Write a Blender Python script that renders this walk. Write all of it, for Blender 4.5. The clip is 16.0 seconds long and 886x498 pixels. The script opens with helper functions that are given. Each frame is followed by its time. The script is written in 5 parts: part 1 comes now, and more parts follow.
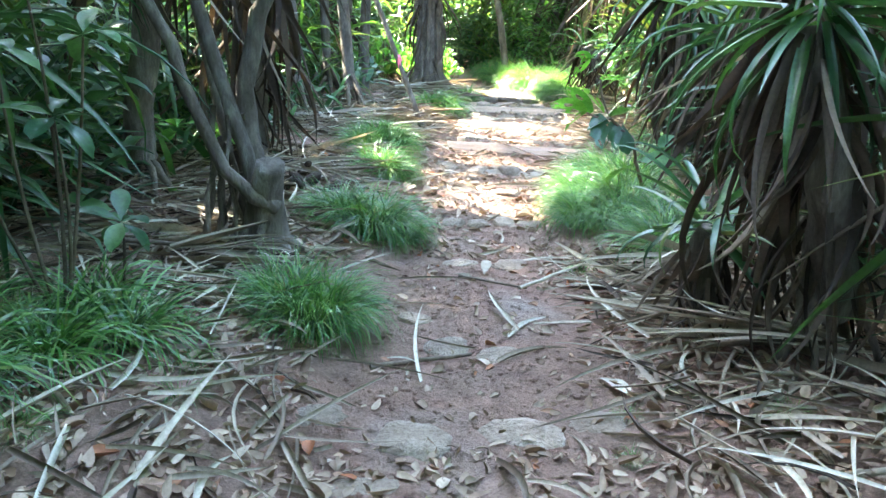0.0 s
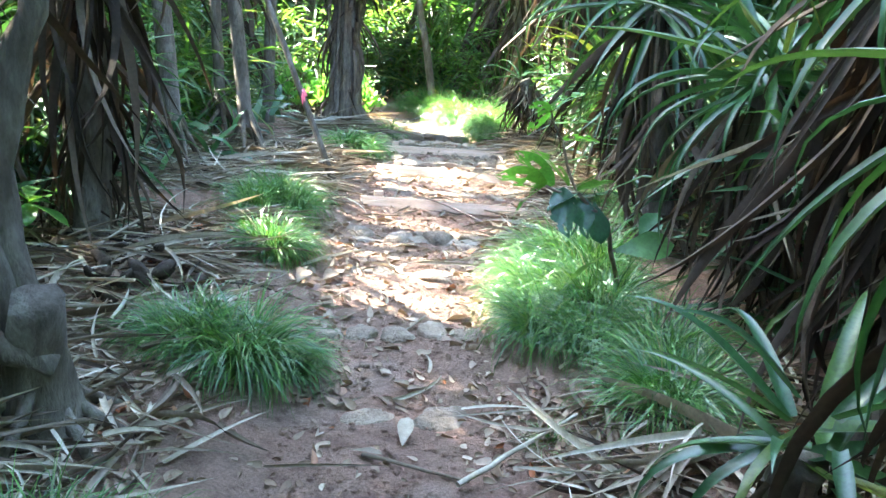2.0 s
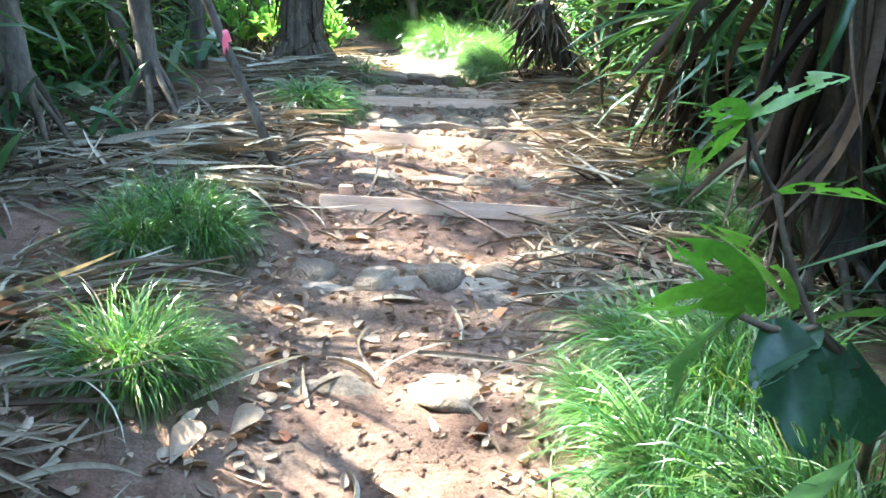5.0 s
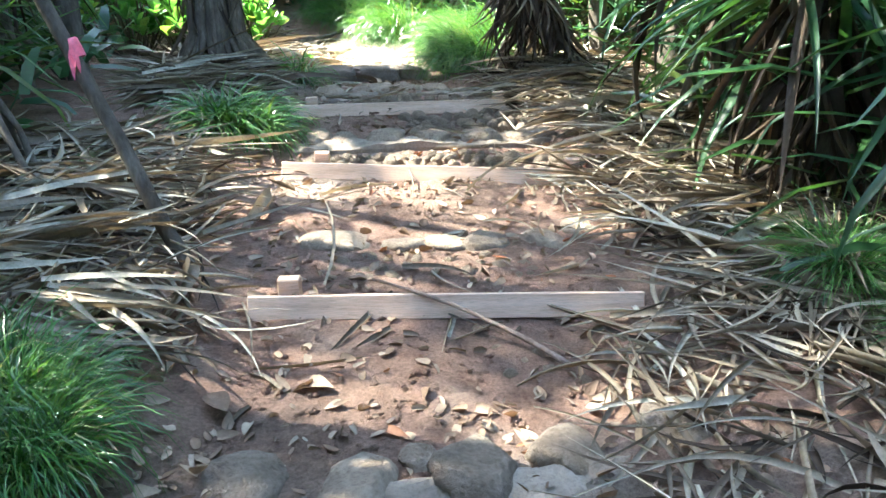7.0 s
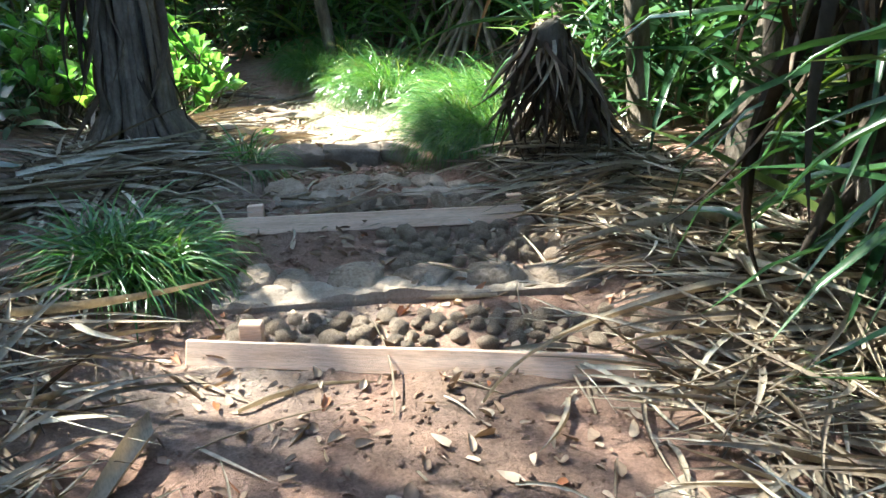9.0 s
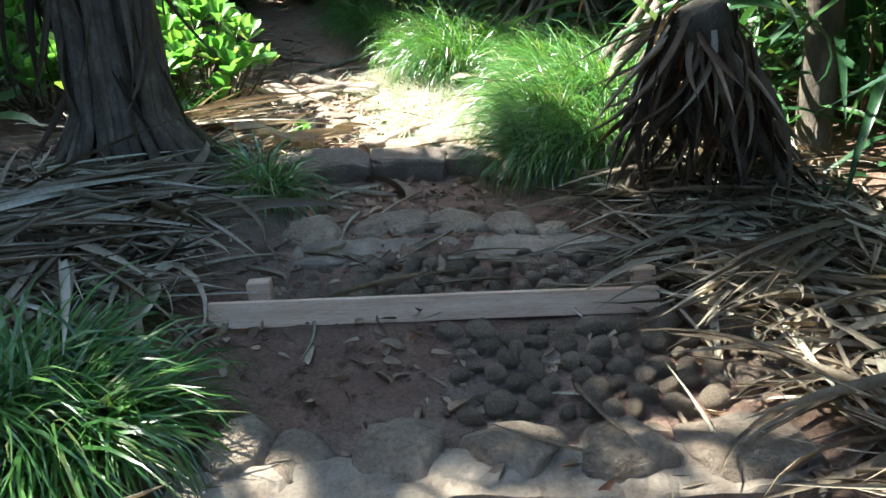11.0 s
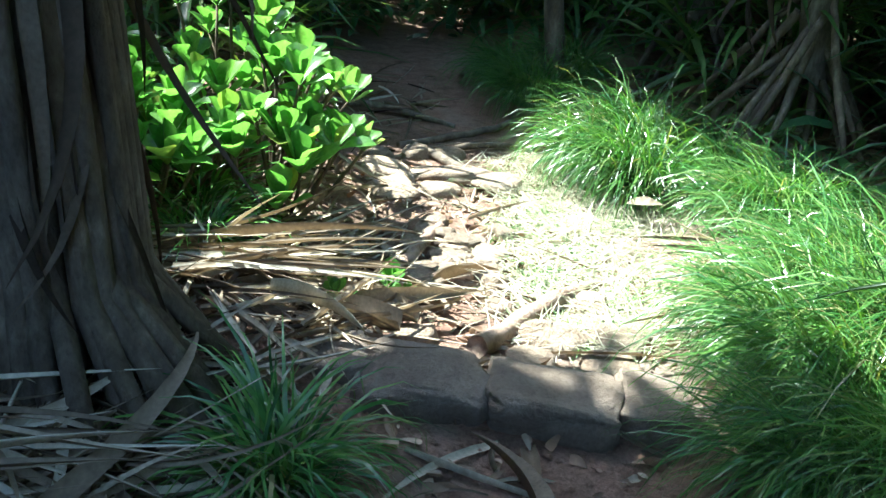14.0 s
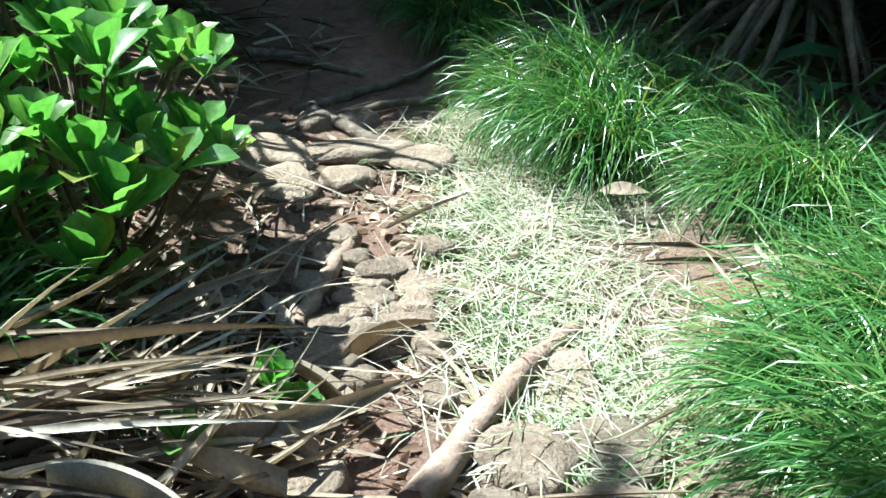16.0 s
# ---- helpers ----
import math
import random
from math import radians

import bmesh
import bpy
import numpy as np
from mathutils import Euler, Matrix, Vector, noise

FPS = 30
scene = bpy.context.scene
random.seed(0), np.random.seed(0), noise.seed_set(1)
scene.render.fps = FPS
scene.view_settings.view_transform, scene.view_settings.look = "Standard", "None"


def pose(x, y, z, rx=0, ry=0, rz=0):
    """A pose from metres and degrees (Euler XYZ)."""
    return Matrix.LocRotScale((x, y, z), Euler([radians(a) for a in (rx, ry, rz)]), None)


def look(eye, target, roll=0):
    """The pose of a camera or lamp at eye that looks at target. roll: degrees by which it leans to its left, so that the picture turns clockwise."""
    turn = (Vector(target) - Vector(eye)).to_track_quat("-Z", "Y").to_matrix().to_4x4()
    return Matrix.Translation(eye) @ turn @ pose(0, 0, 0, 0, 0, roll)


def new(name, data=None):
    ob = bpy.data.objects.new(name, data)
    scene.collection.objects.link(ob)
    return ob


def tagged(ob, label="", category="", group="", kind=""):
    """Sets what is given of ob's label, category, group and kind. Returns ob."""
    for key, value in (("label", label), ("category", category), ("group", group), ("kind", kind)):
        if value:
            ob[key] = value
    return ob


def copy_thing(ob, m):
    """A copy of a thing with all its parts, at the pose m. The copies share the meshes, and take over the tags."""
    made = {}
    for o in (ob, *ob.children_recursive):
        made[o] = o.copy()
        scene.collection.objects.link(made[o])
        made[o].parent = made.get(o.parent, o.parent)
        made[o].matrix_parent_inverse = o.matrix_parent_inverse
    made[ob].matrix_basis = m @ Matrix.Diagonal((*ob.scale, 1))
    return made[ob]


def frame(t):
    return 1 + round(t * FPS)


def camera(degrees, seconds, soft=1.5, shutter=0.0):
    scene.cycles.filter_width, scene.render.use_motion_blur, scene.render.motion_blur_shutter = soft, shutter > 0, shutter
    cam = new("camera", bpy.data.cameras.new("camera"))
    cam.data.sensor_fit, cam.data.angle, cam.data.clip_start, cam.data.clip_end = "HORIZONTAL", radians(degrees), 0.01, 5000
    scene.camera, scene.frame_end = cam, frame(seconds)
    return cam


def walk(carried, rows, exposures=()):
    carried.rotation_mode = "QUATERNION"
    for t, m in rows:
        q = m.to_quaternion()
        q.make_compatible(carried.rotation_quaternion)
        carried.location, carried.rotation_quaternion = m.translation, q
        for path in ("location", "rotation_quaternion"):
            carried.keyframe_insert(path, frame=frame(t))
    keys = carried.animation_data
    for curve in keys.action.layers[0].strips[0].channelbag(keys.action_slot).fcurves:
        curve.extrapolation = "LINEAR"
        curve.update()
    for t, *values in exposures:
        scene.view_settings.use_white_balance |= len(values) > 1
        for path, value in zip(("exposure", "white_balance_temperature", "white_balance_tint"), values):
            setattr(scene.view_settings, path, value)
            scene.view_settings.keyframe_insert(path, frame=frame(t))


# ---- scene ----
cam = camera(58.5, 16.0)
METRES, EYE, TILT, LEAN, TURN = 13.6, 1.5, 0.0, 0.0, 0.0
ROWS = [
    (0.0, 0.0, 0.0, 0.0, 0.64, -17.72, -1.99),
    (0.5, -0.0031, 0.0341, 0.0014, -2.56, -18.34, -2.53),
    (1.0, 0.0002, 0.067, 0.0031, -3.55, -18.36, -1.58),
    (1.5, 0.0052, 0.1001, 0.0038, -5.77, -15.66, -2.04),
    (2.0, 0.0074, 0.1312, 0.0015, -4.48, -15.95, -3.52),
    (2.5, 0.0071, 0.1689, -0.0057, -5.4, -18.37, -3.0),
    (3.0, 0.0083, 0.201, -0.0031, -2.07, -20.8, -2.88),
    (3.5, 0.007, 0.2363, -0.0075, -4.98, -22.03, -1.34),
    (4.0, 0.01, 0.267, -0.004, -5.51, -20.96, -1.28),
    (6.5, 0.0181, 0.4343, -0.0071, -7.21, -23.36, -2.84),
    (7.0, 0.0168, 0.4735, -0.015, -11.09, -23.6, 0.16),
    (7.5, 0.019, 0.5087, -0.011, -6.97, -25.02, -0.32),
    (8.0, 0.0253, 0.544, -0.0175, -11.1, -20.3, 1.37),
    (10.5, 0.0564, 0.6992, -0.0143, -11.82, -24.44, -0.63),
    (11.0, 0.0574, 0.7289, -0.0131, -7.03, -25.78, 0.72),
    (11.5, 0.0618, 0.762, -0.0147, -1.94, -26.24, 0.24),
    (12.0, 0.0631, 0.7883, -0.0111, -4.33, -28.03, -1.0),
    (12.5, 0.0661, 0.8165, -0.0139, 2.18, -26.72, -3.55),
    (13.0, 0.0658, 0.8404, -0.0112, 2.84, -29.22, -4.24),
    (13.5, 0.0622, 0.8625, -0.01, -0.02, -28.14, -5.01),
    (14.0, 0.0562, 0.8922, -0.0147, 4.5, -25.49, -5.18),
    (14.5, 0.0532, 0.9148, -0.0134, 0.71, -28.55, -4.15),
    (15.0, 0.0566, 0.9422, -0.0187, 0.61, -27.86, -5.03),
    (15.5, 0.0556, 0.9648, -0.0174, -1.44, -29.9, -2.92),
    (16.0, 0.0571, 0.9837, -0.02, -1.84, -32.05, -3.52),
]
EXPOSURES = [(0.0, 5.0, 6700, 3), (2.0, 4.8, 6500, 3), (4.0, 4.4, 6400, 2), (7.0, 3.8, 6300, 1), (8.2, 3.5, 6250, 1), (10.5, 2.75, 6250, 2), (12.0, 2.85, 6250, 1), (13.0, 2.95, 6100, -2), (14.2, 2.6, 5750, -4), (16.0, 1.9, 5500, -4)]
walk(cam, [(t, pose(0, 0, EYE, TILT, LEAN, TURN) @ pose(METRES * x, METRES * y, METRES * z, 90 + pitch, roll, yaw)) for t, x, y, z, yaw, pitch, roll in ROWS], EXPOSURES)

# ---- world, sun, exposure ----
SUN_AZ, SUN_EL = radians(-60), radians(50)   # azimuth from +y towards +x
world = bpy.data.worlds.new("world")
world.use_nodes = True
scene.world = world
wn = world.node_tree.nodes
sky = wn.new("ShaderNodeTexSky")
sky.sky_type = "NISHITA"
sky.sun_disc = False
sky.sun_elevation = SUN_EL
sky.sun_rotation = SUN_AZ
wn["Background"].inputs["Strength"].default_value = 0.15
world.node_tree.links.new(sky.outputs[0], wn["Background"].inputs["Color"])
sun = new("sun", bpy.data.lights.new("sun", "SUN"))
sun.data.energy, sun.data.angle, sun.data.color = 5.0, radians(0.7), (1.0, 0.95, 0.86)
to_sun = Vector((math.sin(SUN_AZ) * math.cos(SUN_EL), math.cos(SUN_AZ) * math.cos(SUN_EL), math.sin(SUN_EL)))
sun.matrix_world = look(to_sun * 40, (0, 0, 0))


# ---- materials ----
def nodes_of(name):
    m = bpy.data.materials.new(name)
    m.use_nodes = True
    t = m.node_tree
    b = t.nodes["Principled BSDF"]
    return m, t, b


def ramp(t, source, stops):
    r = t.nodes.new("ShaderNodeValToRGB")
    el = r.color_ramp.elements
    while len(el) < len(stops):
        el.new(0.5)
    for e, (p, c) in zip(el, stops):
        e.position, e.color = p, (*c, 1)
    t.links.new(source, r.inputs[0])
    return r.outputs[0]


def noise_tex(t, coord, scale, detail=6, rough=0.6, stretch=None):
    n = t.nodes.new("ShaderNodeTexNoise")
    n.inputs["Scale"].default_value = scale
    n.inputs["Detail"].default_value = detail
    n.inputs["Roughness"].default_value = rough
    if stretch:
        mp = t.nodes.new("ShaderNodeMapping")
        mp.inputs["Scale"].default_value = stretch
        t.links.new(coord, mp.inputs[0])
        coord = mp.outputs[0]
    t.links.new(coord, n.inputs["Vector"])
    return n.outputs["Fac"]


def mixed(t, a, b, fac, mode="MIX"):
    m = t.nodes.new("ShaderNodeMix")
    m.data_type, m.blend_type = "RGBA", mode
    for sock, v in ((m.inputs[0], fac), (m.inputs[6], a), (m.inputs[7], b)):
        if hasattr(v, "links"):
            t.links.new(v, sock)
        else:
            sock.default_value = v if isinstance(v, float) else (*v, 1)
    return m.outputs[2]


def bumped(t, b, height, strength, distance=0.01):
    bp = t.nodes.new("ShaderNodeBump")
    bp.inputs["Strength"].default_value = strength
    bp.inputs["Distance"].default_value = distance
    t.links.new(height, bp.inputs["Height"])
    t.links.new(bp.outputs[0], b.inputs["Normal"])


def rough_mat(name, stops, scale, rough=0.9, bump=0.5, dist=0.01, fine=None, stretch=None, vary=0.25, spec=0.25):
    """Stone, soil, wood and bark: two scales of noise, varied by object and by island."""
    m, t, b = nodes_of(name)
    co = t.nodes.new("ShaderNodeTexCoord").outputs["Object"]
    n1 = noise_tex(t, co, scale, 8, 0.65, stretch)
    n2 = noise_tex(t, co, fine or scale * 9, 6, 0.7, stretch)
    c = ramp(t, n1, stops)
    c2 = ramp(t, n2, [(0.25, (0.45, 0.45, 0.45)), (0.5, (1, 1, 1)), (0.8, (1.25, 1.25, 1.25))])
    c = mixed(t, c, c2, 0.7, "MULTIPLY")
    if vary:
        rnd = t.nodes.new("ShaderNodeObjectInfo").outputs["Random"]
        isl = t.nodes.new("ShaderNodeNewGeometry").outputs["Random Per Island"]
        lo, hi = 1 - vary, 1 + vary
        for source in (rnd, isl):
            c = mixed(t, c, ramp(t, source, [(0, (lo, lo, lo)), (1, (hi, hi * 0.98, hi * 0.95))]), 1.0, "MULTIPLY")
    t.links.new(c, b.inputs["Base Color"])
    b.inputs["Roughness"].default_value = rough
    b.inputs["Specular IOR Level"].default_value = spec
    add = t.nodes.new("ShaderNodeMath")
    add.operation = "ADD"
    t.links.new(n1, add.inputs[0])
    t.links.new(n2, add.inputs[1])
    bumped(t, b, add.outputs[0], bump, dist)
    return m


def leaf_mat(name, stops, rough=0.4, trans=0.35, spec=0.5, streak=40, glow=(1.2, 1.25, 0.5)):
    """Leaves: colour by island and object, streaks along the grain, light passing through."""
    m, t, b = nodes_of(name)
    isl = t.nodes.new("ShaderNodeNewGeometry").outputs["Random Per Island"]
    rnd = t.nodes.new("ShaderNodeObjectInfo").outputs["Random"]
    add = t.nodes.new("ShaderNodeMath")
    add.operation = "ADD"
    t.links.new(isl, add.inputs[0])
    t.links.new(rnd, add.inputs[1])
    wrap = t.nodes.new("ShaderNodeMath")
    wrap.operation = "FRACT"
    t.links.new(add.outputs[0], wrap.inputs[0])
    c = ramp(t, wrap.outputs[0], stops)
    co = t.nodes.new("ShaderNodeTexCoord").outputs["Object"]
    n = noise_tex(t, co, streak, 4, 0.6)
    n2 = noise_tex(t, co, streak * 0.12, 3, 0.6)
    c = mixed(t, c, ramp(t, n, [(0.3, (0.7, 0.7, 0.7)), (0.7, (1.2, 1.2, 1.2))]), 0.8, "MULTIPLY")
    c = mixed(t, c, ramp(t, n2, [(0.3, (0.75, 0.72, 0.7)), (0.7, (1.15, 1.15, 1.15))]), 0.8, "MULTIPLY")
    t.links.new(c, b.inputs["Base Color"])
    b.inputs["Roughness"].default_value = rough
    b.inputs["Specular IOR Level"].default_value = spec
    bumped(t, b, n, 0.25, 0.002)
    if trans:
        tr = t.nodes.new("ShaderNodeBsdfTranslucent")
        t.links.new(mixed(t, c, glow, 1.0, "MULTIPLY"), tr.inputs[0])
        mx = t.nodes.new("ShaderNodeMixShader")
        mx.inputs[0].default_value = trans
        t.links.new(b.outputs[0], mx.inputs[1])
        t.links.new(tr.outputs[0], mx.inputs[2])
        t.links.new(mx.outputs[0], t.nodes["Material Output"].inputs[0])
    return m


def soil_mat():
    m, t, b = nodes_of("trodden red soil")
    co = t.nodes.new("ShaderNodeNewGeometry").outputs["Position"]
    n1 = noise_tex(t, co, 0.7, 4, 0.55)
    n2 = noise_tex(t, co, 9, 8, 0.7)
    n3 = noise_tex(t, co, 70, 6, 0.75)
    c = ramp(t, n1, [(0.35, (0.25, 0.175, 0.135)), (0.52, (0.30, 0.185, 0.14)), (0.68, (0.34, 0.275, 0.23))])
    c = mixed(t, c, ramp(t, n2, [(0.3, (0.55, 0.5, 0.48)), (0.5, (1, 1, 1)), (0.75, (1.35, 1.35, 1.35))]), 0.9, "MULTIPLY")
    c = mixed(t, c, ramp(t, n3, [(0.3, (0.5, 0.5, 0.5)), (0.5, (1, 1, 1)), (0.72, (1.5, 1.48, 1.45))]), 0.8, "MULTIPLY")
    t.links.new(c, b.inputs["Base Color"])
    b.inputs["Roughness"].default_value = 0.95
    b.inputs["Specular IOR Level"].default_value = 0.15
    add = t.nodes.new("ShaderNodeMath")
    add.operation = "ADD"
    t.links.new(n2, add.inputs[0])
    t.links.new(n3, add.inputs[1])
    bumped(t, b, add.outputs[0], 1.0, 0.03)
    return m


SOIL = soil_mat()
STONE = rough_mat("weathered basalt", [(0.3, (0.18, 0.135, 0.105)), (0.5, (0.28, 0.222, 0.175)), (0.7, (0.38, 0.315, 0.255))], 7, bump=1.0, dist=0.02, fine=55)
CEMENT = rough_mat("old cement", [(0.3, (0.16, 0.122, 0.095)), (0.5, (0.26, 0.21, 0.165)), (0.72, (0.37, 0.31, 0.255))], 6, bump=0.6, dist=0.008, fine=90, vary=0)
PLANK = rough_mat("pale sawn timber", [(0.3, (0.50, 0.335, 0.245)), (0.5, (0.64, 0.465, 0.36)), (0.7, (0.72, 0.565, 0.46))], 4, rough=0.8, bump=0.35, dist=0.004, fine=40, stretch=(0.6, 8, 8), vary=0.08)
BARK = rough_mat("grey bark", [(0.3, (0.06, 0.05, 0.042)), (0.5, (0.13, 0.11, 0.092)), (0.68, (0.25, 0.225, 0.195))], 9, bump=0.9, dist=0.012, fine=55, stretch=(1, 1, 0.35), vary=0.12)
ROOT = rough_mat("prop root bark", [(0.3, (0.08, 0.065, 0.055)), (0.55, (0.17, 0.14, 0.115)), (0.7, (0.29, 0.25, 0.21))], 12, bump=0.7, dist=0.01, fine=70, stretch=(1, 1, 0.5), vary=0.2)
STICK = rough_mat("dry twig", [(0.3, (0.07, 0.05, 0.04)), (0.6, (0.15, 0.12, 0.09))], 14, bump=0.5, dist=0.004, fine=80, vary=0.25)
HUSK = rough_mat("dark husk and humus", [(0.3, (0.025, 0.02, 0.016)), (0.6, (0.06, 0.045, 0.035)), (0.75, (0.13, 0.11, 0.09))], 18, bump=0.8, dist=0.01, fine=110, vary=0.2)
BLOCK = rough_mat("brown basalt block", [(0.3, (0.17, 0.13, 0.105)), (0.5, (0.25, 0.20, 0.165)), (0.7, (0.34, 0.285, 0.24))], 6, bump=0.9, dist=0.015, fine=60)
LOG = rough_mat("weathered pinkish log", [(0.3, (0.17, 0.11, 0.085)), (0.5, (0.36, 0.26, 0.205)), (0.7, (0.50, 0.39, 0.33))], 9, bump=1.0, dist=0.012, fine=60, stretch=(1, 1, 1), vary=0.05)
TAPE = rough_mat("pink marking tape", [(0.3, (0.75, 0.12, 0.17)), (0.7, (0.9, 0.2, 0.25))], 8, rough=0.5, bump=0.2, vary=0)
PAND = leaf_mat("screw pine leaf", [(0, (0.028, 0.075, 0.035)), (0.5, (0.04, 0.11, 0.042)), (0.85, (0.065, 0.15, 0.045)), (1, (0.16, 0.19, 0.05))], rough=0.32, trans=0.3, spec=0.55)
PALE = leaf_mat("bright screw pine leaf", [(0, (0.05, 0.12, 0.04)), (0.6, (0.085, 0.18, 0.05)), (1, (0.17, 0.22, 0.07))], rough=0.35, trans=0.45)
DEAD = leaf_mat("dead screw pine leaf", [(0, (0.13, 0.098, 0.068)), (0.3, (0.25, 0.20, 0.145)), (0.65, (0.39, 0.33, 0.25)), (0.9, (0.52, 0.47, 0.37)), (1, (0.62, 0.575, 0.48))], rough=0.7, trans=0.12, spec=0.3, streak=55, glow=(1.1, 0.95, 0.7))
# Dead-leaf brown, lowered further to put the shade around the trunks into the colour
SKIRT = leaf_mat("shade-darkened dead leaf", [(0, (0.035, 0.025, 0.018)), (0.45, (0.07, 0.05, 0.036)), (0.85, (0.125, 0.092, 0.066)), (1, (0.22, 0.175, 0.13))], rough=0.75, trans=0.1, spec=0.25, streak=55, glow=(1.1, 0.9, 0.6))
FLECK = leaf_mat("fallen broad leaf", [(0, (0.19, 0.12, 0.08)), (0.35, (0.29, 0.205, 0.145)), (0.7, (0.38, 0.29, 0.21)), (0.92, (0.46, 0.37, 0.28)), (1, (0.34, 0.12, 0.05))], rough=0.7, trans=0.12, spec=0.3, glow=(1.1, 0.9, 0.6))
RUST = leaf_mat("rust red fallen leaf", [(0, (0.30, 0.09, 0.035)), (1, (0.36, 0.13, 0.05))], rough=0.6, trans=0.2)
GRASS = leaf_mat("soft green grass", [(0, (0.026, 0.09, 0.027)), (0.4, (0.065, 0.185, 0.045)), (0.85, (0.15, 0.30, 0.075)), (0.97, (0.19, 0.25, 0.09)), (1, (0.36, 0.32, 0.18))], rough=0.28, trans=0.35, spec=0.6, streak=25, glow=(1.2, 1.3, 0.45))
STRAW = leaf_mat("dry matted grass", [(0, (0.16, 0.25, 0.11)), (0.25, (0.33, 0.35, 0.23)), (0.6, (0.50, 0.47, 0.38)), (1, (0.64, 0.61, 0.53))], rough=0.6, trans=0.2, spec=0.3)
SUCC = leaf_mat("fleshy bright green leaf", [(0, (0.10, 0.24, 0.06)), (0.5, (0.15, 0.32, 0.08)), (0.9, (0.20, 0.37, 0.10)), (1, (0.30, 0.36, 0.08))], rough=0.3, trans=0.48, spec=0.5, streak=12, glow=(1.0, 1.2, 0.6))
BROAD = leaf_mat("dark broad leaf", [(0, (0.03, 0.085, 0.045)), (0.6, (0.05, 0.13, 0.055)), (1, (0.09, 0.20, 0.06))], rough=0.33, trans=0.3, spec=0.5, streak=14)
FRESH = leaf_mat("fresh broad leaf", [(0, (0.08, 0.22, 0.05)), (0.7, (0.13, 0.31, 0.07)), (1, (0.18, 0.36, 0.09))], rough=0.35, trans=0.5, spec=0.45, streak=14)

# ---- mesh tools ----
rng = np.random.default_rng(7)


def mesh_of(name, verts, faces, mat, smooth=True):
    me = bpy.data.meshes.new(name)
    me.from_pydata(verts if isinstance(verts, list) else verts.tolist(), [], faces if isinstance(faces, list) else faces.tolist())
    me.materials.append(mat)
    if smooth:
        me.polygons.foreach_set("use_smooth", [True] * len(me.polygons))
    me.update()
    return me


def part(name, me, parent, m=None, label=""):
    ob = new(name, me)
    ob.parent = parent
    if m is not None:
        ob.matrix_basis = m
    return tagged(ob, label)


def empty(name, x, y, z, label, category, group="", kind=""):
    ob = new(name)
    ob.empty_display_size = 0.1
    ob.location = (x, y, z)
    return tagged(ob, label, category, group, kind)


def straps(p0, az, el, length, width, droop, segs=7, fold=0.22, yaw=0.0, roll=0.0, power=1.3, across=3, blunt=0.0):
    """A batch of strap-shaped leaves: each bends down by droop and sideways by yaw along its length; a keel runs down the middle."""
    n = len(p0)
    full = lambda v: np.broadcast_to(np.asarray(v, float), (n,))
    az, el, length, width, droop, yaw, roll, fold = map(full, (az, el, length, width, droop, yaw, roll, fold))
    s = np.linspace(0, 1, segs + 1)
    e = el[:, None] - droop[:, None] * s[None] ** power
    a = az[:, None] + yaw[:, None] * s[None]
    d = np.stack((np.cos(e) * np.cos(a), np.cos(e) * np.sin(a), np.sin(e)), -1)
    mid = np.concatenate((np.zeros((n, 1, 3)), np.cumsum((d[:, :-1] + d[:, 1:]) / 2, 1)), 1) * (length / segs)[:, None, None] + np.asarray(p0, float)[:, None]
    side = np.stack((-np.sin(a), np.cos(a), np.zeros_like(a)), -1)
    up = np.cross(d, side)
    c, r = np.cos(roll)[:, None, None], np.sin(roll)[:, None, None]
    side, up = side * c + up * r, up * c - side * r
    w = (0.75 + 0.25 * np.minimum(1, s * 5)) * (1 - (1 - blunt) * s ** 2.2)
    w = np.maximum(w, 0.02)[None] * width[:, None] / 2
    off = side * w[..., None]
    if across == 3:
        lift = up * (w * fold[:, None])[..., None]
        v = np.stack((mid - off + lift, mid - lift, mid + off + lift), 2)
    else:
        v = np.stack((mid - off, mid + off), 2)
    k = across
    i = (np.arange(n) * (segs + 1) * k)[:, None, None] + (np.arange(segs) * k)[None, :, None] + np.arange(k - 1)[None, None]
    i = i.reshape(-1)
    f = np.stack((i, i + 1, i + 1 + k, i + k), -1)
    return v.reshape(-1, 3), f


def joined(pieces):
    vs, fs, o = [], [], 0
    for v, f in pieces:
        v, f = np.asarray(v, float), np.asarray(f, int)
        vs.append(v)
        fs.append(f + o)
        o += len(v)
    return np.concatenate(vs), np.concatenate(fs)


def tube(points, radii, sides=8, wobble=0.1, seed=0, cap=True):
    """A bent round stem through points, with an uneven surface."""
    pts = [Vector(p) for p in points]
    vs, fs = [], []
    for i, p in enumerate(pts):
        d = (pts[min(i + 1, len(pts) - 1)] - pts[max(i - 1, 0)]).normalized()
        u = d.orthogonal().normalized() if i == 0 else (u - d * u.dot(d)).normalized()
        w = d.cross(u)
        for j in range(sides):
            a = 2 * math.pi * j / sides
            r = radii[i] * (1 + wobble * noise.noise((math.cos(a) * 1.5 + seed, math.sin(a) * 1.5, i * 0.9 + seed * 3.1)) * 2)
            vs.append(p + (u * math.cos(a) + w * math.sin(a)) * r)
    for i in range(len(pts) - 1):
        for j in range(sides):
            a, b = i * sides + j, i * sides + (j + 1) % sides
            fs.append((a, b, b + sides, a + sides))
    if cap:
        for row in (0, len(pts) - 1):
            vs.append(pts[row] * 1.0)
            c = len(vs) - 1
            for j in range(0, sides, 2):
                fs.append((row * sides + j, row * sides + (j + 1) % sides, row * sides + (j + 2) % sides, c))
    return np.array([tuple(v) for v in vs]), np.array(fs)


